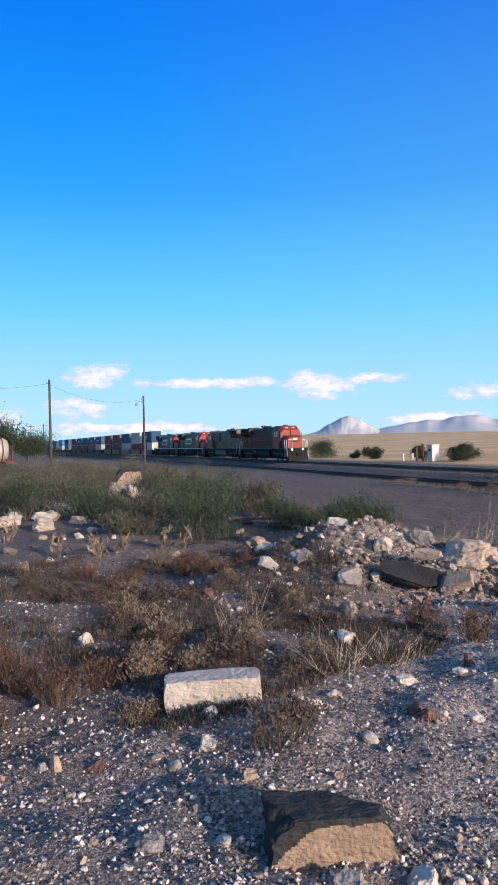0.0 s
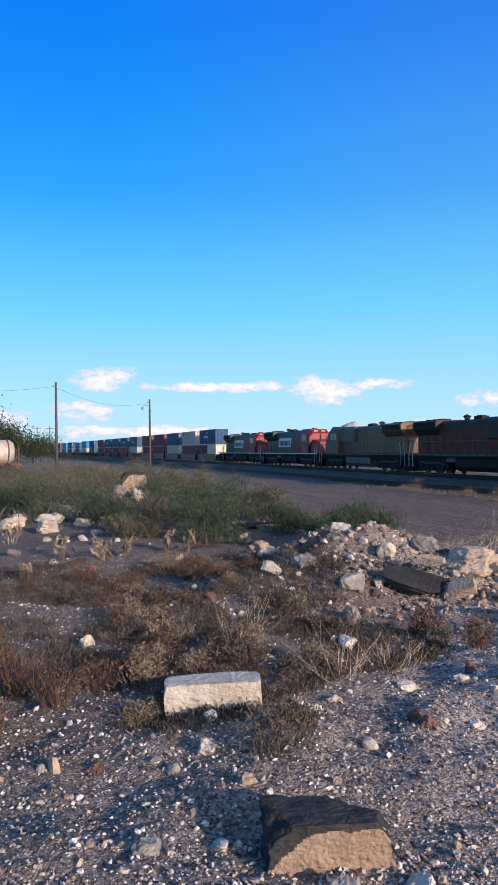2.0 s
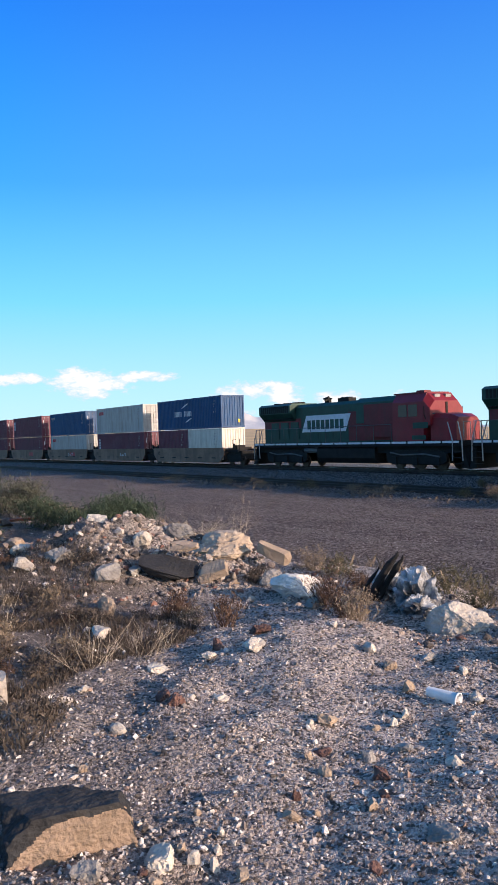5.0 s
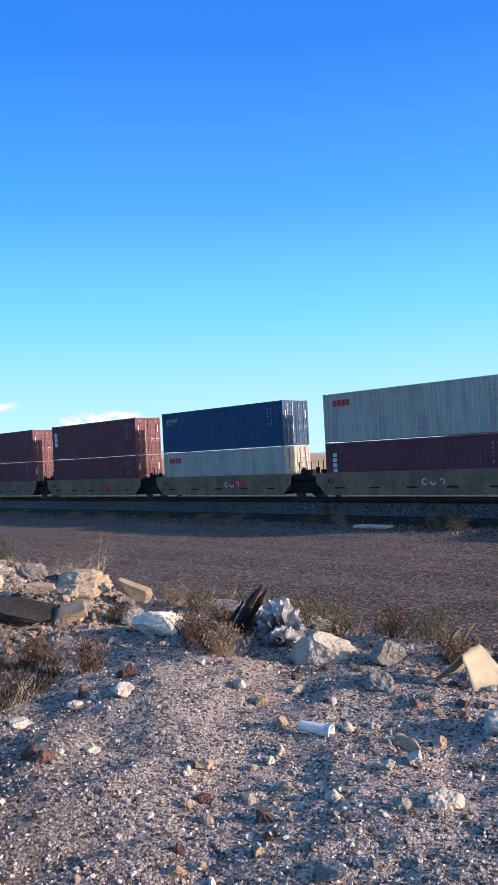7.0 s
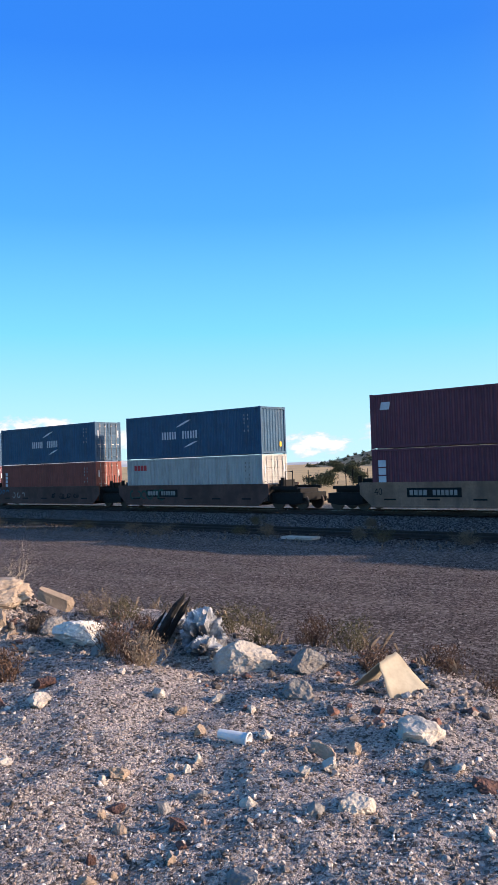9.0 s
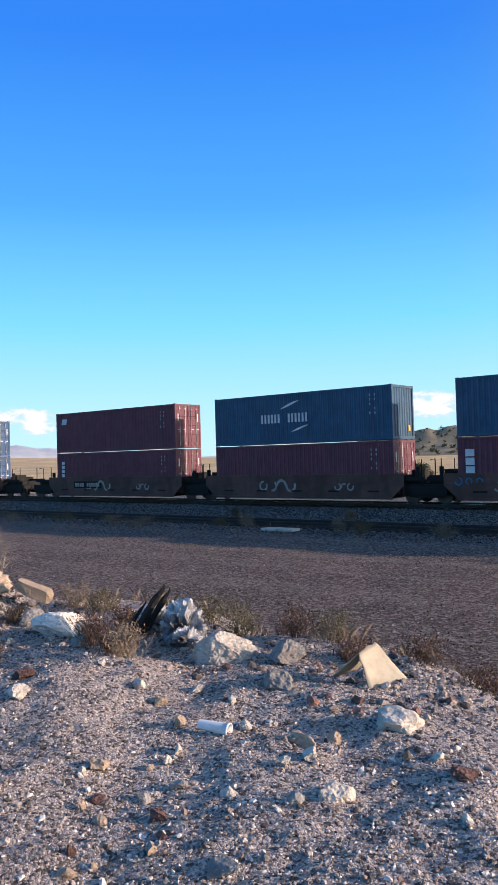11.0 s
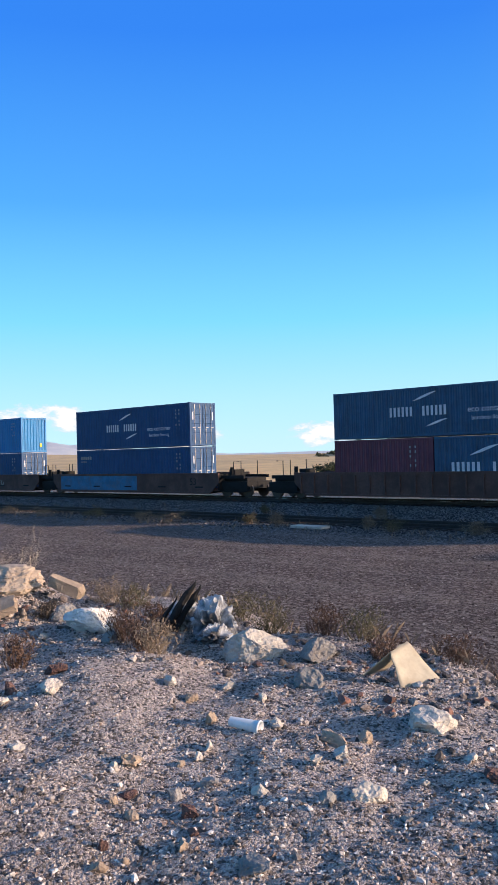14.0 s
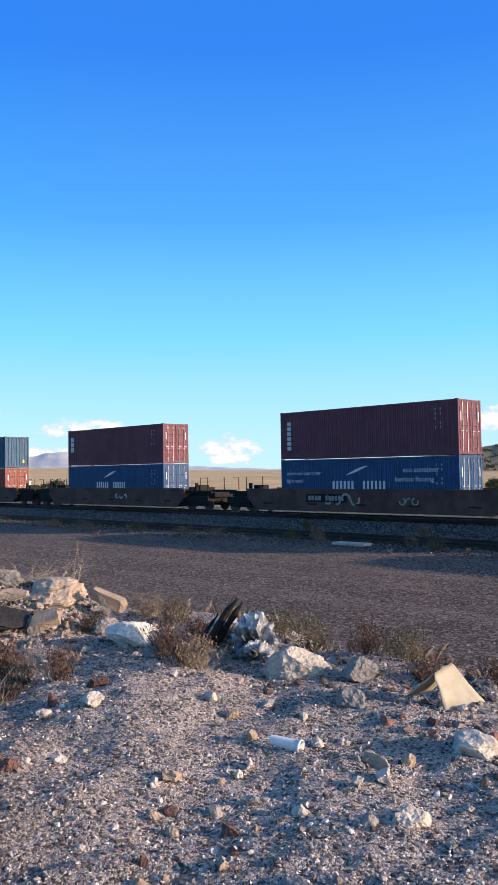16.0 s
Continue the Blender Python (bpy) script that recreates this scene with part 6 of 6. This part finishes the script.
def cut_block():
    g = Geo()
    L, D, H = 0.325, 0.13, 0.115
    b = bmesh.new()
    bmesh.ops.create_cube(b, size=2)
    bmesh.ops.subdivide_edges(b, edges=b.edges[:], cuts=14, use_grid_fill=True)
    for v in b.verts:
        p = v.co
        q = p * 2.2
        n = noise.noise(q) * 0.05 + noise.noise(q * 3) * 0.03 + noise.noise(Vector((p.x * 12, p.y * 12, p.z * 12))) * 0.025
        r = 1 - 0.10 * max(0, abs(p.x) + abs(p.y) + abs(p.z) - 2.35)
        v.co = Vector((p.x * L * r, p.y * D * r * (1 + n), p.z * H * r * (1 + (n if p.z < 0.9 else n * 0.3))))
        if p.x < -0.6:
            v.co.z *= 0.9
    me = bpy.data.meshes.new("cut_stone_block")
    b.to_mesh(me)
    b.free()
    me.materials.append(M["pale"])
    ob = new("cut_stone_block", me)
    ob.matrix_world = pose(-5.08, 0.53, land(-5.08, 0.53) + 0.07, 0, -2, 76)
    tagged(ob, "squared pale stone block lying on the dirt", "stone block")


cut_block()


def split_rock(name, x, y, z, sx, sy, sz, turn, seed, label, face, back):
    """A stone with a dark weathered skin and a fresh pale face, which looks along -y before it is turned."""
    ob = root(name, label, "rock", at=(x, y, z))
    b = bmesh.new()
    bmesh.ops.create_cube(b, size=2)
    bmesh.ops.subdivide_edges(b, edges=b.edges[:], cuts=44, use_grid_fill=True)
    rng = random.Random(seed)
    cuts = [(Vector((rng.uniform(-1, 1), rng.uniform(0.0, 1), rng.uniform(0.2, 1))).normalized(), rng.uniform(1.0, 1.2)) for _ in range(3)]
    cuts += [(Vector((-0.8, -0.2, 0.5)).normalized(), 1.22), (Vector((0.9, -0.1, 0.3)).normalized(), 1.12)]
    for v in b.verts:
        p = v.co.copy()
        for d, h in cuts:
            o = p.dot(d) - h
            if o > 0:
                p -= d * o
        q = p + Vector((seed, 0, 0))
        p *= 1 + 0.07 * noise.noise(q * 1.7) + 0.04 * noise.noise(q * 4.5) + 0.02 * noise.noise(q * 12)
        v.co = Vector((p.x * sx, p.y * sy, p.z * sz))
    b.normal_update()
    front = [f for f in b.faces if f.normal.y < -0.6 and f.calc_center_median().z / sz < 0.8 - 1.5 * max(0.0, -0.25 - f.calc_center_median().x / sx) ** 1.2 + 0.1 * noise.noise(f.calc_center_median() * 14)]
    marked = {f.index for f in front}
    for pname, keep, mat, lab in (("weathered_skin", False, back, ""), ("fresh_face", True, face, "tan freshly broken face")):
        c = b.copy()
        c.faces.ensure_lookup_table()
        bmesh.ops.delete(c, geom=[f for f in c.faces if (f.index in marked) != keep], context="FACES")
        me = bpy.data.meshes.new(pname)
        c.to_mesh(me)
        c.free()
        me.materials.append(M[mat])
        part(pname, me, None, ob, lab).matrix_local = pose(0, 0, 0, 0, 0, turn)
    b.free()
    return ob


split_rock("split_boulder", -3.08, 0.55, land(-3.05, 0.58) + 0.065, 0.265, 0.15, 0.15, 78, 5, "dark weathered boulder with a broken tan face", "brownstone", "basalt")
split_rock("split_boulder", -25.0, 2.75, land(-25, 2.75) + 0.22, 0.42, 0.36, 0.36, 78, 9, "two-toned boulder crowning a stone heap in the brush", "tan", "basalt")
for i, (x, y, w) in enumerate(((-24.5, 2.2, 0.7), (-24.2, 3.2, 0.8), (-24.0, 2.7, 0.6), (-23.6, 3.9, 0.7), (-25.2, 1.6, 0.8), (-20.4, 1.2, 0.7), (-21.0, 0.4, 0.6), (-19.4, 0.0, 0.5), (-22.5, 4.4, 0.7), (-18.2, 0.6, 0.5), (-17.6, -0.2, 0.5), (-18.8, -0.9, 0.6))):
    rock(x, y, w, "pale" if i % 3 else "greyrock", 300 + i, "pale stone half hidden in the brush", 0.6, 0.3)
# boulders of the crest
for x, y, sx, sy, sz, turn, mat, seed, label, lift in ((-8.15, 4.4, 0.5, 0.34, 0.19, 48, "buff", 401, "large pale boulder perched on the rubble crest", 0.3),
                                                 (-6.48, 4.38, 0.33, 0.25, 0.2, 38, "chalk", 412, "chalk-white boulder on the crest", 0.3),
                                                 (-4.39, 4.52, 0.33, 0.22, 0.19, 35, "pale", 431, "pale wedge-shaped boulder on the crest", 0.25),
                                                 (-3.88, 4.71, 0.18, 0.16, 0.14, 20, "greyrock", 432, "grey rounded boulder on the crest", 0.3),
                                                 (-7.2, 4.51, 0.17, 0.15, 0.13, 70, "greyrock", 433, "grey lump behind the white boulder", 0.3),
                                                 (-4.92, 4.7, 0.14, 0.12, 0.11, 10, "greyrock", 434, "grey stone beside the crumpled sheeting", 0.3),
                                                 (-5.72, 4.01, 0.12, 0.1, 0.08, 60, "greyrock", 435, "grey stone among rust-brown weeds", 0.3),
                                                 (-8.68, 3.62, 0.14, 0.12, 0.13, 40, "pale", 436, "pale lump in the rubble heap", 0.4),
                                                 (-9, 4.3, 0.24, 0.2, 0.15, 10, "greyrock", 406, "grey concrete lump on the rubble heap", 0.3),
                                                 (-8.9, 2.6, 0.18, 0.16, 0.13, 70, "greyrock", 407, "grey lump in the rubble heap", 0.3),
                                                 (-9.5, 3.3, 0.2, 0.18, 0.13, 0, "pale", 408, "pale lump atop the rubble heap", 0.3)):
    ob = new("boulder", rock_mesh("boulder", M[mat], sx, sy, sz, seed, 0.24, 9, 5))
    ob.matrix_world = pose(x, y, land(x, y) + sz * lift, 4, -6, turn)
    tagged(ob, label, "rock", "rocks strewn over the bench")


def slab_stone(x, y, z, length, depth, thick, turn, tip, roll, mat, seed, label):
    """A flat broken slab with chipped edges."""
    b = bmesh.new()
    bmesh.ops.create_cube(b, size=2)
    bmesh.ops.subdivide_edges(b, edges=b.edges[:], cuts=9, use_grid_fill=True)
    rng = random.Random(seed)
    cuts = [(Vector((math.cos(a), math.sin(a), rng.uniform(-0.3, 0.3))), rng.uniform(0.85, 1.1)) for a in (rng.uniform(0, 6.28) for _ in range(6))]
    for v in b.verts:
        p = v.co.copy()
        for d, h in cuts:
            o = p.dot(d) - h
            if o > 0:
                p -= d * o
        q = p * 1.5 + Vector((seed, 0, 0))
        p *= 1 + 0.06 * noise.noise(q) + 0.04 * noise.noise(q * 4) + 0.02 * noise.noise(q * 11)
        v.co = Vector((p.x * length / 2, p.y * depth / 2, p.z * thick / 2))
    me = bpy.data.meshes.new("stone_slab")
    b.to_mesh(me)
    b.free()
    me.materials.append(M[mat])
    ob = new("stone_slab", me)
    ob.matrix_world = pose(x, y, land(x, y) + z, roll, tip, turn)
    tagged(ob, label, "rock", "broken slabs on the crest")


slab_stone(-8.0, 3.6, 0.1, 0.68, 0.4, 0.12, 60, 16, 22, "basalt", 451, "dark flat slab leaning on rubble")
slab_stone(-7.62, 3.98, 0.08, 0.36, 0.26, 0.09, 50, -18, 24, "tan", 452, "tan broken slab tilted on the rubble")
slab_stone(-8.03, 3.86, 0.22, 0.3, 0.22, 0.07, 45, 8, 10, "tan", 453, "small tan slab lying on a dark slab")
slab_stone(-7.5, 4.78, 0.26, 0.42, 0.16, 0.13, 40, 24, 8, "tan", 454, "brick-like brown stone resting on the crest")


def pipe():
    x, y = -3.2, 3.06
    ob = root("pipe", "short tapered length of white plastic pipe on gravel", "pipe", at=(x, y, land(x, y) + 0.038))
    rings, seg = [], 28
    for px, r in ((-0.14, 0.03), (0.02, 0.041), (0.06, 0.043), (0.062, 0.048), (0.075, 0.048), (0.076, 0.042), (0.02, 0.038), (-0.135, 0.027)):
        rings.append([(px, r * math.cos(a), r * math.sin(a)) for a in (2 * math.pi * i / seg for i in range(seg))])
    o = [p for r in rings for p in r]
    g = Geo().add(o, [(k * seg + i, (k + 1) * seg + i, (k + 1) * seg + (i + 1) % seg, k * seg + (i + 1) % seg) for k in range(7) for i in range(seg)])
    part("pipe_wall", g, M["pvc"], ob, smooth=True).matrix_local = pose(0, 0, 0, 0, 5, 14)


pipe()


def tarp():
    """A stiff sheet folded over a ridge like a small tent, open at one end."""
    ridge_a, ridge_b = Vector((-0.07, -0.02, 0.22)), Vector((0.04, 0.15, 0.25))
    front = (Vector((-0.03, -0.12, -0.01)), Vector((0.22, 0.04, -0.02)))
    back = (Vector((-0.24, 0.05, 0.03)), Vector((-0.06, 0.3, 0.0)))
    n, m, g = 16, 10, Geo()
    for j in range(m + 1):
        v = j / m
        top = ridge_a.lerp(ridge_b, v)
        for i in range(n + 1):
            u = i / n * 2 - 1
            foot = front[0].lerp(front[1], v) if u > 0 else back[0].lerp(back[1], v)
            p = top.lerp(foot, abs(u) ** 1.15)
            p.z -= 0.02 * math.sin(math.pi * abs(u)) * math.sin(math.pi * v)
            g.v.append(tuple(p + 0.014 * Vector((noise.noise((u * 2, v * 3, 1)), noise.noise((u * 2, v * 3, 5)), noise.noise((u * 3, v * 3, 9))))))
    w = n + 1
    g.f = [(j * w + i, j * w + i + 1, (j + 1) * w + i + 1, (j + 1) * w + i) for j in range(m) for i in range(n)]
    ob = new("torn_sheet", g.mesh("torn_sheet", M["tarp"], True))
    thick = ob.modifiers.new("thickness", "SOLIDIFY")
    thick.thickness = 0.005
    ob.matrix_world = pose(-2.9, 4.48, land(-2.9, 4.48) + 0.01, 0, 0, 40) @ Matrix.Diagonal((1.4, 1.2, 1.08, 1))
    tagged(ob, "cream torn sheet folded like a small tent", "plastic sheet")


tarp()


def crumpled(name, sx, sy, sz, seed):
    """Stiff sheeting crushed into folds and creases."""
    b = bmesh.new()
    bmesh.ops.create_icosphere(b, subdivisions=5, radius=1)
    for v in b.verts:
        q = v.co + Vector((seed * 1.7, 0, 0))
        fold = 1 - 2.2 * abs(noise.noise(q * 1.5)) - 1.0 * abs(noise.noise(q * 3.4)) - 0.35 * abs(noise.noise(q * 8))
        v.co = Vector((v.co.x * sx, v.co.y * sy, v.co.z * sz)) * (0.75 + 0.5 * fold)
    me = bpy.data.meshes.new(name)
    b.to_mesh(me)
    b.free()
    me.materials.append(M["bag"])
    return me


def burnt_heap():
    x, y = -5.45, 4.6
    ob = root("burnt_post", "charred broken post leaning on crumpled sheeting", "charred wood", at=(x, y, land(x, y)))
    # two charred splinters side by side, the top end broken ragged
    for k, (dx, top, w) in enumerate(((0.0, 0.56, 0.075), (0.1, 0.52, 0.06), (-0.09, 0.4, 0.05))):
        g, rings = Geo(), []
        for i in range(13):
            u = i / 12
            cx, cz = -0.2 + dx + (0.36 - 0.05 * k) * u, -0.06 + top * u
            ww = w * (1 - 0.25 * u) * (1 + 0.25 * noise.noise((u * 5, k, 1))) * (0.35 if i == 12 else 1)
            rings.append([(cx + ww * math.cos(a) * (1 + 0.3 * noise.noise((a, u * 4, k))), 0.03 * k + 0.6 * ww * math.sin(a), cz + 0.03 * math.cos(a)) for a in (2 * math.pi * j / 9 for j in range(9))])
        g.loft(rings)
        part("post", g, M["black"], ob).matrix_local = pose(0, 0, 0, 0, 0, 38)
    for px, py, pz, sx, sy, sz, seed in ((0.36, 0.14, 0.12, 0.22, 0.18, 0.26, 3), (0.52, -0.02, 0.05, 0.15, 0.13, 0.12, 8), (-0.12, 0.2, 0.14, 0.17, 0.14, 0.15, 5)):
        part("crumpled_sheet", crumpled("crumpled_sheet", sx, sy, sz, seed), None, ob, "crumpled pale grey sheeting").location = (px, py, pz)


burnt_heap()
plank = root("plank", "rusty broken plank lying in the brush", "plank", at=(-16.5, 4.4, land(-16.5, 4.4) + 0.06))
part("board", Geo().box(-0.55, 0.55, -0.06, 0.06, 0, 0.05), M["rusty"], plank, bevel=0.008).matrix_local = pose(0, 0, 0, 2, -3, 60)
slab = root("concrete_plate", "pale flat concrete plate beside the siding", "concrete plate", at=(-21.5, 28.4, land(-21.5, 28.4)))
part("plate", Geo().box(-0.9, 0.9, -0.35, 0.35, 0, 0.12), M["pale"], slab, bevel=0.02)

# ---- poles, wire, tank trailer, trees ----


def utility_pole(x, y, top, lamp_arm):
    z = land(x, y)
    ob = root("utility_pole", "weathered bare wooden utility pole", "utility pole", "poles beside the road", at=(x, y, z))
    part("pole", Geo().tube([(0, 0, -0.3), (0.03, 0, (top - z) * 0.5), (0, 0, top - z)], 0.14, 10, 0.1), M["wood"], ob, smooth=True)
    part("insulator", Geo().tube([(0, -0.12, top - z - 0.35), (0, -0.3, top - z - 0.35)], 0.05, 8), M["steel"], ob)
    if lamp_arm:
        part("lamp_arm", Geo().tube([(0, 0, top - z - 0.7), (-0.1, -0.6, top - z - 0.65), (-0.1, -0.8, top - z - 0.95)], 0.04, 6).tube([(-0.1, -0.8, top - z - 0.85), (-0.1, -0.8, top - z - 1.15)], 0.1, 8, 0.2), M["steel"], ob, "small lamp on a bracket")


utility_pole(-75.05, 2.36, 8.9, False)
utility_pole(-88.5, 13.3, 8.2, True)


def far_pole(x, y):
    ob = root("line_pole", "distant wooden line pole with a crossarm", "utility pole", "far line poles", at=(x, y, land(x, y)))
    part("pole", Geo().tube([(0, 0, -0.3), (0, 0, 9)], 0.16, 8, 0.11), M["wood"], ob)
    part("crossarm", Geo().box(-0.06, 0.06, -1.2, 1.2, 8.3, 8.45), M["wood"], ob)


for x, y in ((-245, 3.6), (-300, 2.6), (-235, 7.0)):
    far_pole(x, y)


def cable(a, b, sag):
    a, b = Vector(a), Vector(b)
    pts = [a.lerp(b, i / 24) - Vector((0, 0, sag * 4 * (i / 24) * (1 - i / 24))) for i in range(25)]
    ob = new("overhead_cable", Geo().tube(pts, 0.009, 5).mesh("overhead_cable", M["wire"]))
    tagged(ob, "thin sagging overhead cable between poles", "cable", "overhead cables")


cable((-75.05, 2.2, 8.5), (-88.5, 13.1, 7.8), 0.9)
cable((-75.05, 2.2, 8.5), (-66, -12, 8.0), 0.6)


def tank_trailer(x, y):
    ob = root("tank_trailer", "dusty white tank on a rusty trailer frame", "tank trailer", at=(x, y, land(x, y)))
    ob.rotation_euler = (0, 0, radians(105))
    seg, rings = 24, []
    for px, r in ((-2.6, 0.3), (-2.5, 0.75), (-2.2, 0.95), (2.2, 0.95), (2.5, 0.75), (2.6, 0.3)):
        rings.append([(px, r * math.cos(a), 1.75 + r * math.sin(a)) for a in (2 * math.pi * i / seg for i in range(seg))])
    part("tank", Geo().loft(rings), M["tank"], ob, smooth=True)
    g = Geo()
    for px in (-2.0, 0, 2.0):
        g.tube([(px, 0.98 * math.cos(a), 1.75 + 0.98 * math.sin(a)) for a in (2 * math.pi * i / 20 for i in range(21))], 0.05, 6)
    part("strap", g, M["rusty"], ob)
    g = Geo()
    for yy in (-0.8, 0.8):
        g.box(-3.0, 3.0, yy - 0.08, yy + 0.08, 0.65, 0.85)
        g.box(-2.8, -2.7, yy - 0.1, yy + 0.1, 0.8, 2.1)
        g.box(2.7, 2.8, yy - 0.1, yy + 0.1, 0.8, 2.1)
    g.box(-3.0, 3.0, -0.9, 0.9, 0.78, 0.84)
    part("chassis", g, M["rusty"], ob)
    for px in (-1.9, 1.9):
        for yy in (-0.95, 0.95):
            part("wheel", Geo().tube([(px, yy - 0.13, 0.42), (px, yy + 0.13, 0.42)], 0.42, 18), M["under"], ob)


tank_trailer(-64, -3.9)


def tree(x, y, height, spread, seed, label, leaves=7000):
    ob = root("tree", label, "tree", "trees of the lot", at=(x, y, land(x, y)))
    rng = random.Random(seed)
    g = Geo()
    g.tube([(0, 0, -0.2), (0.1, 0, height * 0.25), (0.05, 0.1, height * 0.5)], height * 0.035, 8, height * 0.015)
    for _ in range(9):
        a, z = rng.uniform(0, 6.28), height * rng.uniform(0.15, 0.45)
        r = spread * rng.uniform(0.25, 0.48)
        g.tube([(0.05, 0, z), (r * 0.5 * math.cos(a), r * 0.5 * math.sin(a), z + height * 0.14), (r * math.cos(a), r * math.sin(a), z + height * rng.uniform(0.2, 0.42))], height * 0.014, 5, height * 0.004)
    part("trunk", g, M["wood"], ob)
    part("crown", clump_mesh("crown", M["leaf"], leaves, spread, height * 1.0, height * 0.028, seed, tight=0.24), None, ob)


tree(-90, -3.2, 5.0, 4.2, 51, "dark bushy tree behind the tank trailer")
tree(-104, 0.6, 3.6, 5.0, 52, "low dark bushy tree beside the lot")
tree(-84, -6.4, 5.0, 4.2, 53, "dark bushy tree behind the tank trailer")
tree(-125, 2.0, 3.4, 5.0, 54, "low dark bushy tree beside the lot")
tree(-152, 60.5, 4.0, 5.2, 55, "dark bare-edged bush beyond the tracks", 8000)


def bush(x, y, s, h, seed):
    ob = root("bush", "dark rounded desert bush beyond the tracks", "bush", "bushes beyond the tracks", at=(x, y, land(x, y)))
    part("foliage", clump_mesh("foliage", M["juniper"], 3600, s * 0.75, h, h * 0.075, seed, tight=0.26), None, ob)


for i, (x, y, s, h) in enumerate(((-100.5, 62, 3.6, 2.1), (-106, 66, 3.2, 1.7), (-112, 61.5, 2.4, 2.0), (-130, 62, 2.6, 1.7), (-136, 64, 2.8, 2.0), (-140, 63, 1.8, 1.3), (-64, 92, 3.0, 2.0), (-60, 170, 2.6, 1.7), (-70, 110, 3.2, 2.2), (-50, 100, 2.4, 1.6), (-75, 190, 2.2, 1.5), (-160, 240, 6, 3.2), (-130, 200, 5, 3), (-85, 150, 4, 2.6))):
    bush(x, y, s, h, 500 + i)


def signal_cabinet(x, y):
    z = land(x, y)
    ob = root("signal_cabinet", "pale metal trackside equipment cabinet", "equipment cabinet", at=(x, y, z))
    part("cabinet_body", Geo().box(-0.7, 0.7, -0.6, 0.6, 0.1, 2.5), M["cabinet"], ob, bevel=0.03)
    part("cabinet_roof", Geo().prism([(-0.8, 2.5), (0.8, 2.5), (0.75, 2.62), (-0.75, 2.62)], -0.7, 0.7), M["cabinet"], ob)
    part("cabinet_door", Geo().box(-0.5, 0.5, -0.63, -0.6, 0.3, 2.3), M["cabinet"], ob)
    part("vent", Geo().box(-0.3, 0.3, -0.65, -0.63, 1.6, 2.0), M["under"], ob)


signal_cabinet(-103.5, 59.0)
for x, y, h, mat, label, name in ((-107.5, 59.5, 2.6, "rusty", "rusty trackside steel post", "steel_post"), (-109.5, 59.5, 2.0, "wood", "dark trackside timber post", "timber_post"), (-109.0, 58.5, 1.1, "cabinet", "white trackside marker post", "marker_post"), (-113, 59, 1.0, "cabinet", "small white trackside sign", "trackside_sign")):
    ob = root(name, label, "post", at=(x, y, land(x, y)))
    part("post", Geo().box(-0.12, 0.12, -0.12, 0.12, 0, h), M[mat], ob, bevel=0.02)
    part("cap", Geo().box(-0.2, 0.2, -0.2, 0.2, h, h + 0.15), M[mat], ob, bevel=0.02)


def far_junipers():
    """Dark junipers dotted over the scrub hill."""
    rng = np.random.RandomState(9)
    g = Geo()
    v, f = [], []
    deps = bpy.context.evaluated_depsgraph_get()
    hill = bpy.data.objects["backdrop_scrub_hill"]
    for _ in range(420):
        a = radians(8 + 28 * rng.rand())
        d = 650 + 130 * rng.rand()
        x, y = -d * math.sin(a), d * math.cos(a)
        hit, loc, _n, _i = hill.ray_cast((x, y, 500), (0, 0, -1))
        if not hit:
            continue
        r = rng.uniform(0.9, 2.2)
        for _ in range(26):
            p = rng.normal(0, 0.5, 3) * r
            o = len(v)
            q = rng.normal(0, 0.4, (3, 3)) * r
            v += [(x + p[0] + e[0], y + p[1] + e[1], loc[2] + 0.6 * r + 0.7 * p[2] + e[2]) for e in q]
            f.append((o, o + 1, o + 2))
    g.v, g.f = v, f
    tagged(new("hill_junipers", g.mesh("hill_junipers", M["juniper"])), "dark junipers dotted over the hillside", "junipers", kind="stuff")


far_junipers()

motions()
